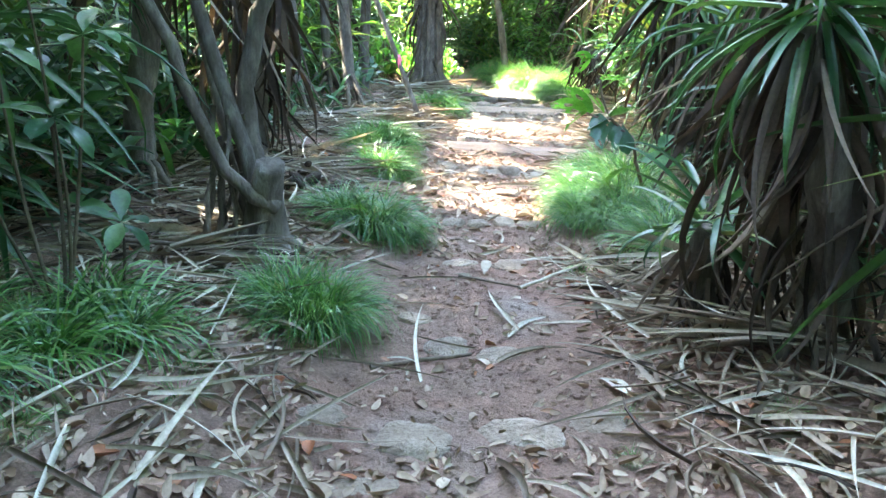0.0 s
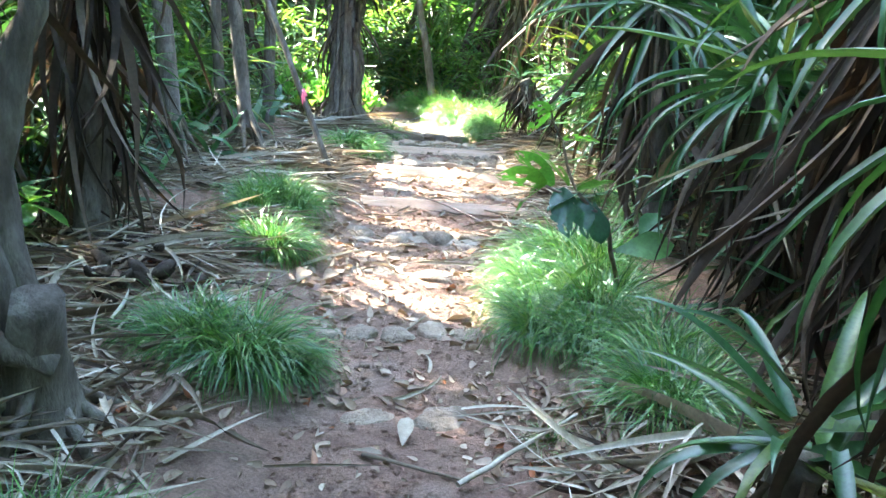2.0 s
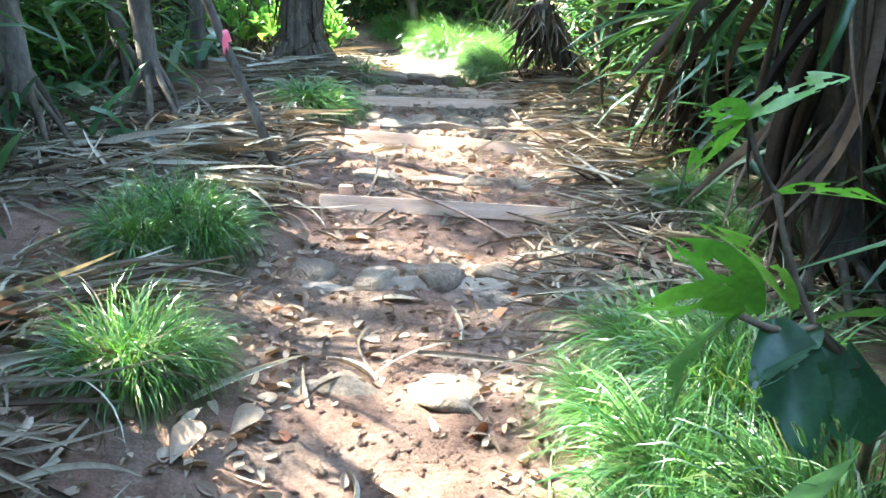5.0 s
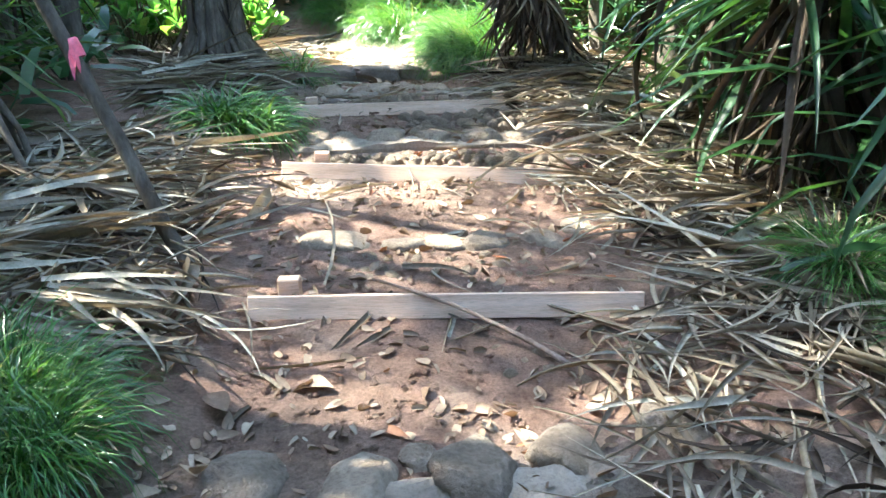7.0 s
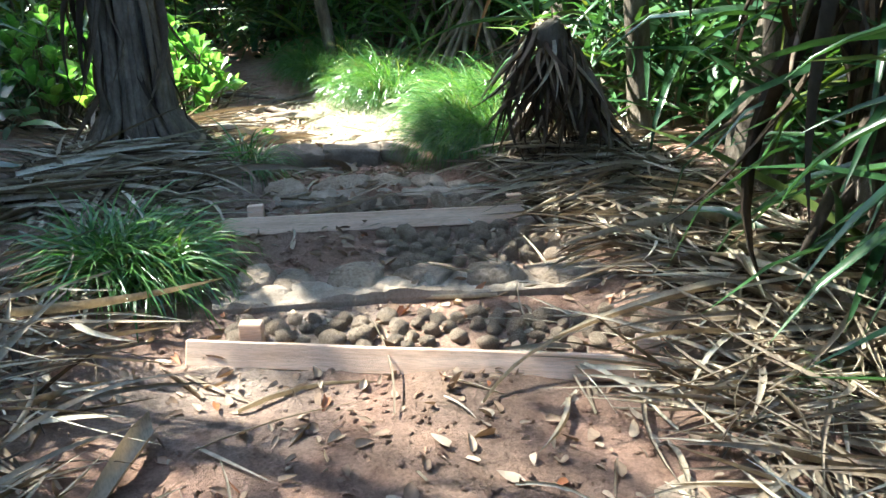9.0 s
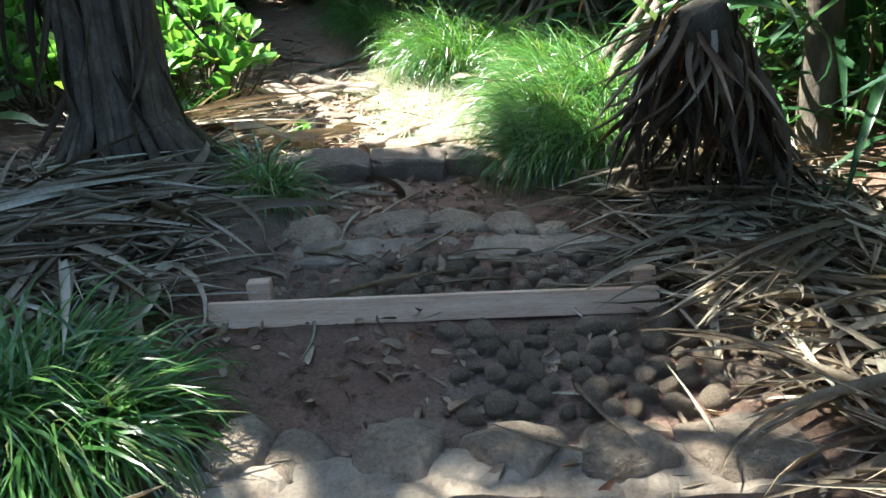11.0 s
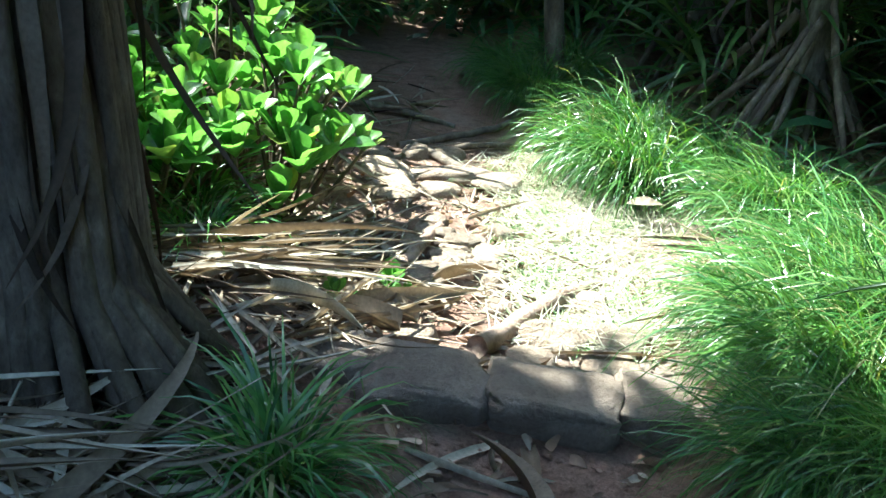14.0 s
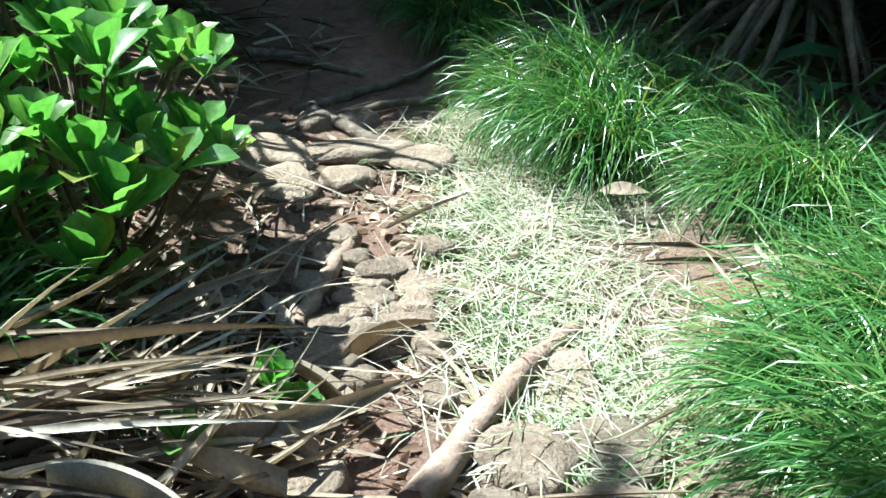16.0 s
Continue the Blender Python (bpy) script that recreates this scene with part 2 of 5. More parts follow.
def bent(a, b, sag=0.0, side=0.0, n=7, jitter=0.0, seed=0):
    """Points of a curved line from a to b."""
    a, b = Vector(a), Vector(b)
    d = b - a
    q = Vector((-d.y, d.x, 0)).normalized() if d.xy.length > 1e-6 else Vector((1, 0, 0))
    out = []
    for i in range(n):
        s = i / (n - 1)
        k = 4 * s * (1 - s)
        p = a + d * s + Vector((0, 0, -sag * k)) + q * side * k
        if 0 < i < n - 1 and jitter:
            p += Vector(noise.random_vector()) * 0 + Vector((noise.noise((i * 1.7, seed, 0)), noise.noise((i * 1.7, seed, 5)), noise.noise((i * 1.7, seed, 9)))) * jitter
        out.append(p)
    return out


def stone_mesh(name, sx, sy, sz, seed, mat, level=3, rough=0.22, flat=0.0, square=0.0):
    """A worn stone: a round lump cut by flat facets, roughened; square pulls it towards a block."""
    g = np.random.default_rng(int(abs(seed) * 1000) % 100003)
    low, high = (0.78, 1.05) if square else (0.62, 0.88)
    cuts = [(Vector(d).normalized(), g.uniform(low, high)) for d in g.normal(0, 1, (8, 3))]
    if flat:
        cuts.append((Vector((g.uniform(-0.12, 0.12), g.uniform(-0.12, 0.12), 1)).normalized(), flat))
    bm = bmesh.new()
    bmesh.ops.create_icosphere(bm, subdivisions=level, radius=1)
    for v in bm.verts:
        q = v.co.copy()
        if square:
            e = 1 - square
            q = Vector([math.copysign(abs(k) ** e, k) for k in q]) * (1 - 0.25 * square)
        for d, far in cuts:
            over = q.dot(d) - far
            if over > 0:
                q -= d * over * 0.85
        k = 1 + rough * 0.7 * noise.noise(q * 1.3 + Vector((seed * 7.3, 0, 0))) + rough * 0.5 * noise.noise(q * 3.2 + Vector((0, seed * 3.7, 0))) + rough * 0.2 * noise.noise(q * 8 + Vector((0, 0, seed)))
        q *= k
        v.co = (q.x * sx, q.y * sy, q.z * sz)
    me = bpy.data.meshes.new(name)
    bm.to_mesh(me)
    bm.free()
    me.materials.append(mat)
    me.polygons.foreach_set("use_smooth", [True] * len(me.polygons))
    return me


# ---- the ground ----
PROFILE = np.array([(-30, 0.05), (0, 0), (2.6, -0.05), (4, -0.13), (5, -0.16), (5.85, -0.19), (7.0, -0.18), (8.0, -0.26), (9.0, -0.24), (9.6, -0.21),
                    (11.0, -0.22), (11.5, -0.21), (12.5, -0.22), (13.1, -0.2), (13.5, -0.22), (14.15, -0.3), (14.5, -0.28), (15, -0.38), (15.7, -0.42), (17, -0.45),
                    (18.5, -0.42), (22, -0.3), (40, -0.2)])
CENTRE = np.array([(-5, 0.1), (2.6, 0.1), (4, 0.2), (6, 0.32), (8, 0.52), (10, 0.8), (12.5, 1.1), (14, 1.05), (15.5, 0.85), (17, 0.55), (18.5, 0.3), (22, -0.2), (40, -1)])
HALF = np.array([(-5, 0.7), (2.6, 0.6), (4, 0.45), (6, 0.42), (8, 0.5), (9.5, 0.7), (11.5, 0.85), (13, 0.7), (14, 0.5), (15.5, 0.5), (17, 0.5), (19, 0.6), (40, 0.6)])


def centre(y):
    return float(np.interp(y, CENTRE[:, 0], CENTRE[:, 1]))


def half(y):
    return float(np.interp(y, HALF[:, 0], HALF[:, 1]))


def gz(x, y):
    """Height of the ground: a worn path between low banks."""
    z = float(np.interp(y, PROFILE[:, 0], PROFILE[:, 1]))
    out = max(0.0, abs(x - centre(y)) - half(y))
    bank = 0.16 * min(1, out / 0.7) + 0.05 * min(6, max(0, out - 0.7))
    far = min(1.0, max(0.0, (math.hypot(x, y - 8) - 60) / 60))
    bump = 0.03 * noise.noise((x * 1.3, y * 1.3, 0)) + 0.018 * noise.noise((x * 4, y * 4, 3)) + 0.008 * noise.noise((x * 13, y * 13, 7))
    return (z + bank) * (1 - far) + bump


def axis(lo, hi, step, reach):
    core = list(np.arange(lo, hi + 1e-6, step))
    k, d, left, right = step, step, [], []
    a, b = lo, hi
    while b < reach or a > -reach:
        d *= 1.22
        a, b = a - d, b + d
        left.append(a)
        right.append(b)
    return left[::-1] + core + right


gx, gy = axis(-2.6, 3.6, 0.05, 900), axis(0.6, 19.5, 0.05, 900)
nx = len(gx)
verts = [(x, y, gz(x, y)) for y in gy for x in gx]
ii = (np.arange(len(gy) - 1)[:, None] * nx + np.arange(nx - 1)[None]).reshape(-1)
ground = new("ground", mesh_of("ground", verts, np.stack((ii, ii + 1, ii + 1 + nx, ii + nx), -1), SOIL))
tagged(ground, "reddish brown trodden soil of a forest path", "ground", kind="structure")


# ---- leaf shapes shared by many plants ----
def unit_leaf(name, mat, width, droop, fold, yaw, power, segs=9, roll=0.0):
    v, f = straps([(0, 0, 0)], 0.0, 0.0, 1.0, width, droop, segs, fold, yaw, roll, power)
    return mesh_of(name, v, f, mat)


LEAVES = [unit_leaf("leaf", PAND, 0.058 + 0.008 * (i % 3), d, 0.45, y, p) for i, (d, y, p) in enumerate(((0.7, 0.1, 1.5), (1.2, -0.1, 1.8), (1.7, 0.15, 2.2), (2.2, -0.12, 2.4), (1.0, 0.0, 3.0), (0.35, 0.05, 1.2)))]
PALES = [unit_leaf("leaf", PALE, 0.055, d, 0.45, y, p) for d, y, p in ((0.8, 0.1, 1.5), (1.4, -0.1, 1.8), (2.0, 0.15, 2.2), (1.1, 0.0, 3.0))]
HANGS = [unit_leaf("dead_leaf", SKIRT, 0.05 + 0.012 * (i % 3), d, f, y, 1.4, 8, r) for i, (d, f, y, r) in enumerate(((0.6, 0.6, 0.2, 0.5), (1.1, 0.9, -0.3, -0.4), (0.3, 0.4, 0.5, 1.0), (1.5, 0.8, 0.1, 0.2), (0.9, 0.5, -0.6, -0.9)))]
FALLEN = [unit_leaf("dead_leaf", DEAD, 0.045 + 0.01 * (i % 4), d, f, y, 1.2, 9, r) for i, (d, f, y, r) in enumerate(((0.15, 0.5, 0.3, 0.2), (0.3, 0.8, -0.6, -0.4), (0.1, 0.3, 1.0, 0.6), (0.4, 0.6, -0.2, 0.9), (0.2, 1.0, 0.5, -0.8), (0.25, 0.3, -1.1, 0.1)))]


def turned(az, el, roll=0.0):
    return Euler((0, 0, az)).to_matrix().to_4x4() @ Euler((0, -el, 0)).to_matrix().to_4x4() @ Euler((roll, 0, 0)).to_matrix().to_4x4()


def spread(lo, hi):
    return float(rng.uniform(lo, hi))


def crown_leaves(tree, at, count, reach, meshes, el_lo=-0.4, el_hi=1.3, name="leaf", jitter=0.06, az0=None, az_w=math.pi):
    """Leaves in a spiral tuft round the point at."""
    for i in range(count):
        az = (i * 2.39996 if az0 is None else az0 + spread(-az_w, az_w)) + spread(-0.2, 0.2)
        el = el_lo + (el_hi - el_lo) * (i / count) ** 1.1 + spread(-0.15, 0.15)
        k = reach * spread(0.75, 1.12)
        p = Vector(at) + Vector((math.cos(az), math.sin(az), 0)) * 0.05 + Vector((spread(-1, 1), spread(-1, 1), spread(-1, 1))) * jitter + Vector((0, 0, 0.12 * i / count))
        me = meshes[int(rng.integers(len(meshes)))]
        part(name, me, tree, Matrix.Translation(p) @ turned(az, el, spread(-0.4, 0.4)) @ Matrix.Diagonal((k, spread(0.6, 0.95), k, 1)))


def skirt_leaves(tree, top, low, count, reach, meshes, r=0.14, el=(-1.5, -0.7)):
    """Dead leaves that hang down along a trunk between two points."""
    top, low = Vector(top), Vector(low)
    for i in range(count):
        az = i * 2.39996 + spread(-0.4, 0.4)
        c = top.lerp(low, rng.random() ** 1.3)
        p = c + Vector((math.cos(az), math.sin(az), 0)) * r * spread(0.5, 1.1)
        k = reach * spread(0.6, 1.15)
        k = min(k, max(0.25, (p.z + tree.location.z - gz(p.x + tree.location.x, p.y + tree.location.y)) * 1.1))
        me = meshes[int(rng.integers(len(meshes)))]
        part("dead_leaf", me, tree, Matrix.Translation(p) @ turned(az, spread(*el), spread(-1.2, 1.2)) @ Matrix.Diagonal((k, spread(0.3, 0.75), k, 1)))


def pandanus(x, y, h, lean=(0, 0), trunk_r=0.08, roots=8, root_h=0.7, root_r=0.5, leaves=45, reach=1.1, dead=40, dead_reach=0.9, skirt=1.0, meshes=None, label="", el=(-0.4, 1.3), group="screw pines", low_skirt=False, base_r=1.2):
    """A screw pine: a grey trunk on stilt roots, a tuft of long strap leaves and a skirt of dead ones."""
    z = gz(x, y)
    tree = empty("screw_pine", x, y, z, label or "screw pine with arching green leaves and a dead skirt", "tree", group)
    top = Vector((lean[0], lean[1], h))
    start = Vector((0, 0, min(root_h * 0.45, h * 0.3))) if roots else Vector((0, 0, -0.08))
    pts = bent(start, top, 0, spread(-0.08, 0.08), 9, 0.05, x + y)
    v, f = tube(pts, [trunk_r * (base_r - (base_r - 0.85) * i / 8) for i in range(9)], 10, 0.12, x)
    part("trunk", mesh_of("trunk", v, f, BARK), tree)
    for i in range(roots):
        a = i * 2 * math.pi / roots + spread(-0.3, 0.3)
        hh = root_h * spread(0.45, 1.0)
        s = min(1, hh / h)
        p = start.lerp(top, max(0.02, (hh - start.z) / max(0.1, h - start.z)))
        r = root_r * spread(0.55, 1.1) * (0.4 + 0.6 * hh / root_h)
        ex, ey = math.cos(a) * r, math.sin(a) * r
        end = Vector((ex, ey, gz(x + ex, y + ey) - z - 0.05))
        v, f = tube(bent(p, end, -0.05, spread(-0.04, 0.04), 6, 0.03, i + x), [spread(0.016, 0.03) * (1 + 0.25 * math.sin(j)) for j in range(6)], 7, 0.1, i + x)
        part("prop_root", mesh_of("prop_root", v, f, ROOT), tree)
    crown_leaves(tree, top, leaves, reach, meshes or LEAVES, *el)
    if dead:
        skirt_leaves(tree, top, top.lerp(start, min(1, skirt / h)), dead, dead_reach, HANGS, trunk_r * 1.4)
    return tree


# ---- grass clumps ----
def grass_mesh(seed, count, reach, spread_r, width=0.006, mat=None, upright=1.0, lean=0.0):
    g = np.random.default_rng(seed)
    az = g.uniform(0, 2 * np.pi, count)
    r = spread_r * np.sqrt(g.random(count))
    a0 = g.uniform(0, 2 * np.pi, count)
    p = np.stack((np.cos(a0) * r, np.sin(a0) * r, np.full(count, -0.02)), -1)
    out = np.where(g.random(count) < 0.7, a0 + g.normal(0, 0.6, count), az)
    if lean:
        out = np.where(g.random(count) < lean, np.pi + g.normal(0, 0.75, count), out)
    el = g.uniform(0.75, 1.45, count) * upright
    v, f = straps(p, out, el, reach * g.uniform(0.5, 1.1, count), width * g.uniform(0.6, 1.3, count), g.uniform(1.3, 2.9, count), 5, 0, g.normal(0, 0.35, count), g.uniform(-0.6, 0.6, count), 1.3, 2)
    return mesh_of("grass_clump", v, f, mat or GRASS)


TUFTS = [grass_mesh(s, 1000, 0.64, 0.17, 0.0085) for s in range(4)]
LEANING = [grass_mesh(60 + s, 1000, 0.78, 0.19, 0.0085, lean=0.5) for s in range(3)]
BROADTUFTS = [grass_mesh(20 + s, 260, 0.6, 0.09, 0.013) for s in range(2)]
WISPS = [grass_mesh(30 + s, 90, 0.28, 0.10, 0.005) for s in range(3)]


DRY = [grass_mesh(50, 70, 0.45, 0.15, 0.006, STRAW, 0.7), grass_mesh(51, 45, 0.4, 0.2, 0.007, STRAW, 0.5)]


def grass(x, y, kx, kz, label, broad=False, lift=0.0, wisp=False, tilt=0.0, turn=None):
    pool = BROADTUFTS if broad else WISPS if wisp else TUFTS if turn is None else LEANING
    turn = spread(0, 6.28) if turn is None else turn + spread(-0.35, 0.35)
    ob = new("grass_clump", pool[int(rng.integers(len(pool)))])
    ob.matrix_basis = Matrix.Translation((x, y, gz(x, y) + lift)) @ Euler((0, tilt, 0)).to_matrix().to_4x4() @ Euler((0, 0, turn)).to_matrix().to_4x4() @ Matrix.Diagonal((kx, kx, kz, 1))
    part("dry_straw", DRY[int(rng.integers(2))], ob, Matrix.Scale(0.6 if wisp else 1.0, 4), "dry straw-coloured blades")
    return tagged(ob, label, "grass", "grass clumps along the path")


SHADY = "dense drooping clump of fine dark green grass on the path's edge"
LIT = "sunlit drooping clump of fine bright green grass beside the path"
for x, y, kx, kz in ((-0.62, 3.5, 0.72, 1.0), (-0.78, 3.6, 0.55, 0.85), (-0.5, 3.62, 0.5, 0.75), (-0.5, 5.25, 0.85, 1.0), (-0.75, 5.35, 0.7, 0.85), (-0.28, 5.3, 0.55, 0.6), (-0.58, 7.0, 0.68, 0.95), (-0.45, 7.1, 0.5, 0.7), (-0.85, 8.3, 0.7, 1.0), (-0.55, 8.35, 0.65, 0.95), (-0.7, 8.55, 0.7, 1.0),
                     (1.05, 5.75, 0.75, 0.9), (1.25, 5.5, 0.7, 0.9), (1.2, 6.3, 0.8, 0.95), (1.35, 7.0, 0.75, 0.9), (1.0, 6.1, 0.55, 0.65), (1.4, 5.9, 0.85, 1.15), (1.5, 6.6, 0.9, 1.2), (1.1, 6.75, 0.55, 0.6), (2.3, 8.9, 0.7, 0.7), (2.35, 8.3, 0.6, 0.6)):
    grass(x, y, kx, kz, SHADY, turn=None)
for x, y, kx, kz in ((1.85, 14.0, 0.8, 0.9), (2.1, 13.9, 0.9, 1.0), (2.05, 14.45, 1.0, 1.15), (2.4, 14.5, 1.0, 1.2), (1.95, 14.9, 0.8, 0.9), (2.3, 15.05, 1.0, 1.1), (2.65, 15.3, 0.9, 1.1), (2.35, 16.15, 0.95, 1.0), (2.6, 16.3, 0.9, 0.95), (1.7, 16.65, 0.9, 1.15), (1.5, 17.05, 0.85, 1.2),
                     (1.8, 17.15, 0.95, 1.3), (2.2, 16.9, 0.8, 0.95), (1.15, 18.6, 0.9, 1.0), (0.95, 19.3, 0.9, 1.0), (1.45, 19.2, 1.0, 1.2)):
    grass(x, y, kx, kz, LIT, turn=0.35)
for x, y, kx, kz in ((-0.1, 11.75, 1.05, 0.95), (-0.3, 11.85, 1.0, 0.95), (0.05, 11.9, 0.9, 0.8), (-0.2, 12.0, 1.0, 0.9), (-0.55, 8.65, 0.7, 0.7), (-0.15, 11.8, 0.9, 0.8)):
    grass(x, y, kx, kz, "glossy clump of broad-bladed bright green grass among dead leaves", True)
for x, y, k in ((0.33, 13.75, 0.9), (0.42, 13.7, 0.7), (-1.5, 2.75, 0.9), (-1.3, 3.0, 0.9), (-1.1, 3.1, 0.8), (-1.7, 2.4, 1.0), (0.85, 4.6, 0.7), (-1.35, 2.2, 0.7), (2.25, 10.2, 0.7), (-0.35, 15.0, 0.9), (-0.1, 15.1, 0.8), (-0.5, 15.4, 1.0), (0.1, 14.95, 0.7), (-1.0, 11.0, 0.8),
                (-1.0, 2.9, 0.7), (-1.55, 3.2, 0.9), (-0.95, 2.6, 0.6), (-1.9, 2.9, 0.9), (1.0, 2.9, 0.4), (0.75, 2.75, 0.35), (0.7, 2.45, 0.35), (1.3, 2.6, 0.4)):
    grass(x, y, k, k, "small tuft of dark green grass in the leaf litter", k > 0.85, wisp=k <= 0.85)

# ---- the trees ----
DARKSKIRT = "dark green screw pine over a thick skirt of dead leaves"
# by the path, on the side with the tall skirted trunks
pandanus(1.62, 3.1, 1.35, (-0.28, -0.05), 0.09, 6, 0.5, 0.35, 46, 0.72, 70, 0.95, 1.1, label=DARKSKIRT, el=(-1.0, 1.1))
pandanus(1.3, 3.5, 0.5, (-0.1, -0.05), 0.07, 0, 0.3, 0.3, 26, 0.5, 40, 0.5, 0.45, label="young dark green screw pine rosette over a dead brown skirt", el=(-0.45, 0.95))
dark = pandanus(2.05, 2.3, 1.7, (-0.1, 0.1), 0.10, 6, 0.6, 0.4, 45, 0.9, 80, 1.2, 1.5, label=DARKSKIRT)
brown_tree = pandanus(2.1, 4.3, 1.9, (-0.25, 0.0), 0.10, 7, 0.7, 0.5, 50, 1.0, 90, 1.3, 1.7, label=DARKSKIRT, el=(-0.8, 1.2))
low_tree = pandanus(2.25, 5.75, 1.3, (-0.2, -0.1), 0.09, 6, 0.5, 0.4, 50, 0.95, 70, 1.0, 1.2, label=DARKSKIRT, el=(-0.7, 1.2))
pandanus(2.2, 7.3, 1.7, (-0.2, 0.0), 0.10, 7, 0.6, 0.5, 50, 1.0, 70, 1.1, 1.4, label=DARKSKIRT, el=(-0.8, 1.2))
pandanus(2.75, 9.7, 1.0, (-0.25, 0.0), 0.10, 6, 0.5, 0.4, 60, 0.95, 80, 0.9, 0.9, label=DARKSKIRT, el=(-0.5, 1.3))
hung = pandanus(2.9, 10.9, 2.1, (-0.45, -0.1), 0.10, 8, 0.8, 0.6, 50, 1.2, 60, 1.2, 1.2, label=DARKSKIRT, el=(-1.0, 1.0))
star = pandanus(2.55, 13.2, 0.85, (-0.38, -0.2), 0.11, 10, 0.7, 0.65, 8, 0.8, 60, 0.75, 0.7, label="screw pine stump with a star of grey dead leaves", el=(-0.2, 1.2))
pandanus(2.95, 14.6, 2.6, (-0.2, 0.0), 0.10, 14, 1.0, 0.8, 40, 1.2, 60, 1.2, 1.2, label=DARKSKIRT)
pandanus(2.9, 17.6, 2.8, (-0.1, 0.2), 0.10, 18, 1.1, 0.9, 40, 1.2, 60, 1.2, 1.5, label="screw pine with a thicket of pale stilt roots and drooping leaves")
pandanus(2.5, 19.4, 2.4, (0.1, 0.2), 0.10, 12, 1.0, 0.8, 45, 1.3, 60, 1.2, 1.5, meshes=PALES)
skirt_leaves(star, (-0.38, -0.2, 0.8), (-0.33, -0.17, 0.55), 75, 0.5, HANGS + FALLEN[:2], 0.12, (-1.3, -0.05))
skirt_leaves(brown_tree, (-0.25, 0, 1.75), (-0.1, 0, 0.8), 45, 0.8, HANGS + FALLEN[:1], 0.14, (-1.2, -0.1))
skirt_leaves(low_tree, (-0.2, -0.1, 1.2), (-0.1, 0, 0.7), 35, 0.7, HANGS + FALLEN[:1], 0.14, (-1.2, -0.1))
for az, e, k in ((2.8, 0.5, 1.5), (3.1, 0.2, 1.6), (3.4, 0.6, 1.5), (3.7, 0.3, 1.5), (2.5, 0.1, 1.4), (4.0, 0.5, 1.5), (3.0, 0.9, 1.6)):
    part("leaf", LEAVES[3], hung, Matrix.Translation((-0.48, -0.1, 2.1)) @ turned(az, e, spread(-0.4, 0.4)) @ Matrix.Diagonal((k, 0.8, k, 1)))
part("leaf", LEAVES[5], dark, Matrix.Translation((-0.1, 0.12, 1.05)) @ turned(2.65, -0.75, 0.3) @ Matrix.Diagonal((1.25, 0.9, 1.25, 1)))
part("leaf", LEAVES[0], dark, Matrix.Translation((-0.1, 0.12, 1.0)) @ turned(2.4, 0.1, 0.3) @ Matrix.Diagonal((1.1, 0.8, 1.1, 1)))
# on the other side
pandanus(-1.75, 7.0, 4.6, (0.1, 0.1), 0.12, 0, 0.8, 0.5, 40, 1.4, 260, 1.4, 4.3, label="screw pine with a long brown skirt of dead leaves")
pandanus(-1.85, 9.7, 5.6, (-0.2, 0.3), 0.075, 9, 0.75, 0.5, 45, 1.5, 30, 1.2, 0.6, meshes=PALES, label="slender grey screw pine on splayed stilt roots")
pandanus(-1.35, 10.9, 5.8, (-0.35, 0.1), 0.07, 8, 0.6, 0.45, 45, 1.5, 30, 1.2, 0.6, meshes=PALES, label="slender grey screw pine on splayed stilt roots")
pandanus(-1.75, 11.6, 5.4, (-0.3, 0.1), 0.055, 6, 0.6, 0.4, 40, 1.4, 30, 1.2, 0.6, meshes=PALES, label="slender grey screw pine on splayed stilt roots")
t3 = pandanus(-0.36, 14.0, 5.2, (-0.2, 0.3), 0.16, 16, 0.7, 0.45, 45, 1.4, 150, 1.0, 4.8, label="stout screw pine trunk wrapped in dead leaves on stilt roots", base_r=1.1)
for i in range(44):
    a = i * 0.1428 + spread(-0.1, 0.1)
    r0, r1, hh = 0.17, spread(0.28, 0.6), spread(0.6, 2.2)
    v, f = tube([(math.cos(a) * r0, math.sin(a) * r0, hh), (math.cos(a) * (r0 + 0.03), math.sin(a) * (r0 + 0.03), hh * 0.6), (math.cos(a) * (r0 + 0.06), math.sin(a) * (r0 + 0.06), 0.35), (math.cos(a + 0.1) * r1, math.sin(a + 0.1) * r1, -0.08)], [spread(0.015, 0.03), 0.028, 0.03, 0.026], 7, 0.2, i)
    part("prop_root", mesh_of("prop_root", v, f, ROOT), t3)
skirt_leaves(t3, (-0.03, 0.06, 1.7), (0, 0, 0.45), 45, 0.7, HANGS, 0.22, (-1.5, -1.0))
pandanus(-2.2, 5.6, 3.2, (0.3, 0.2), 0.09, 6, 0.6, 0.4, 50, 1.5, 70, 1.4, 1.5, label="screw pine with a long brown skirt of dead leaves")
pandanus(-1.9, 13.2, 2.4, (0.0, 0.2), 0.08, 8, 0.7, 0.5, 50, 1.3, 60, 1.2, 1.5)

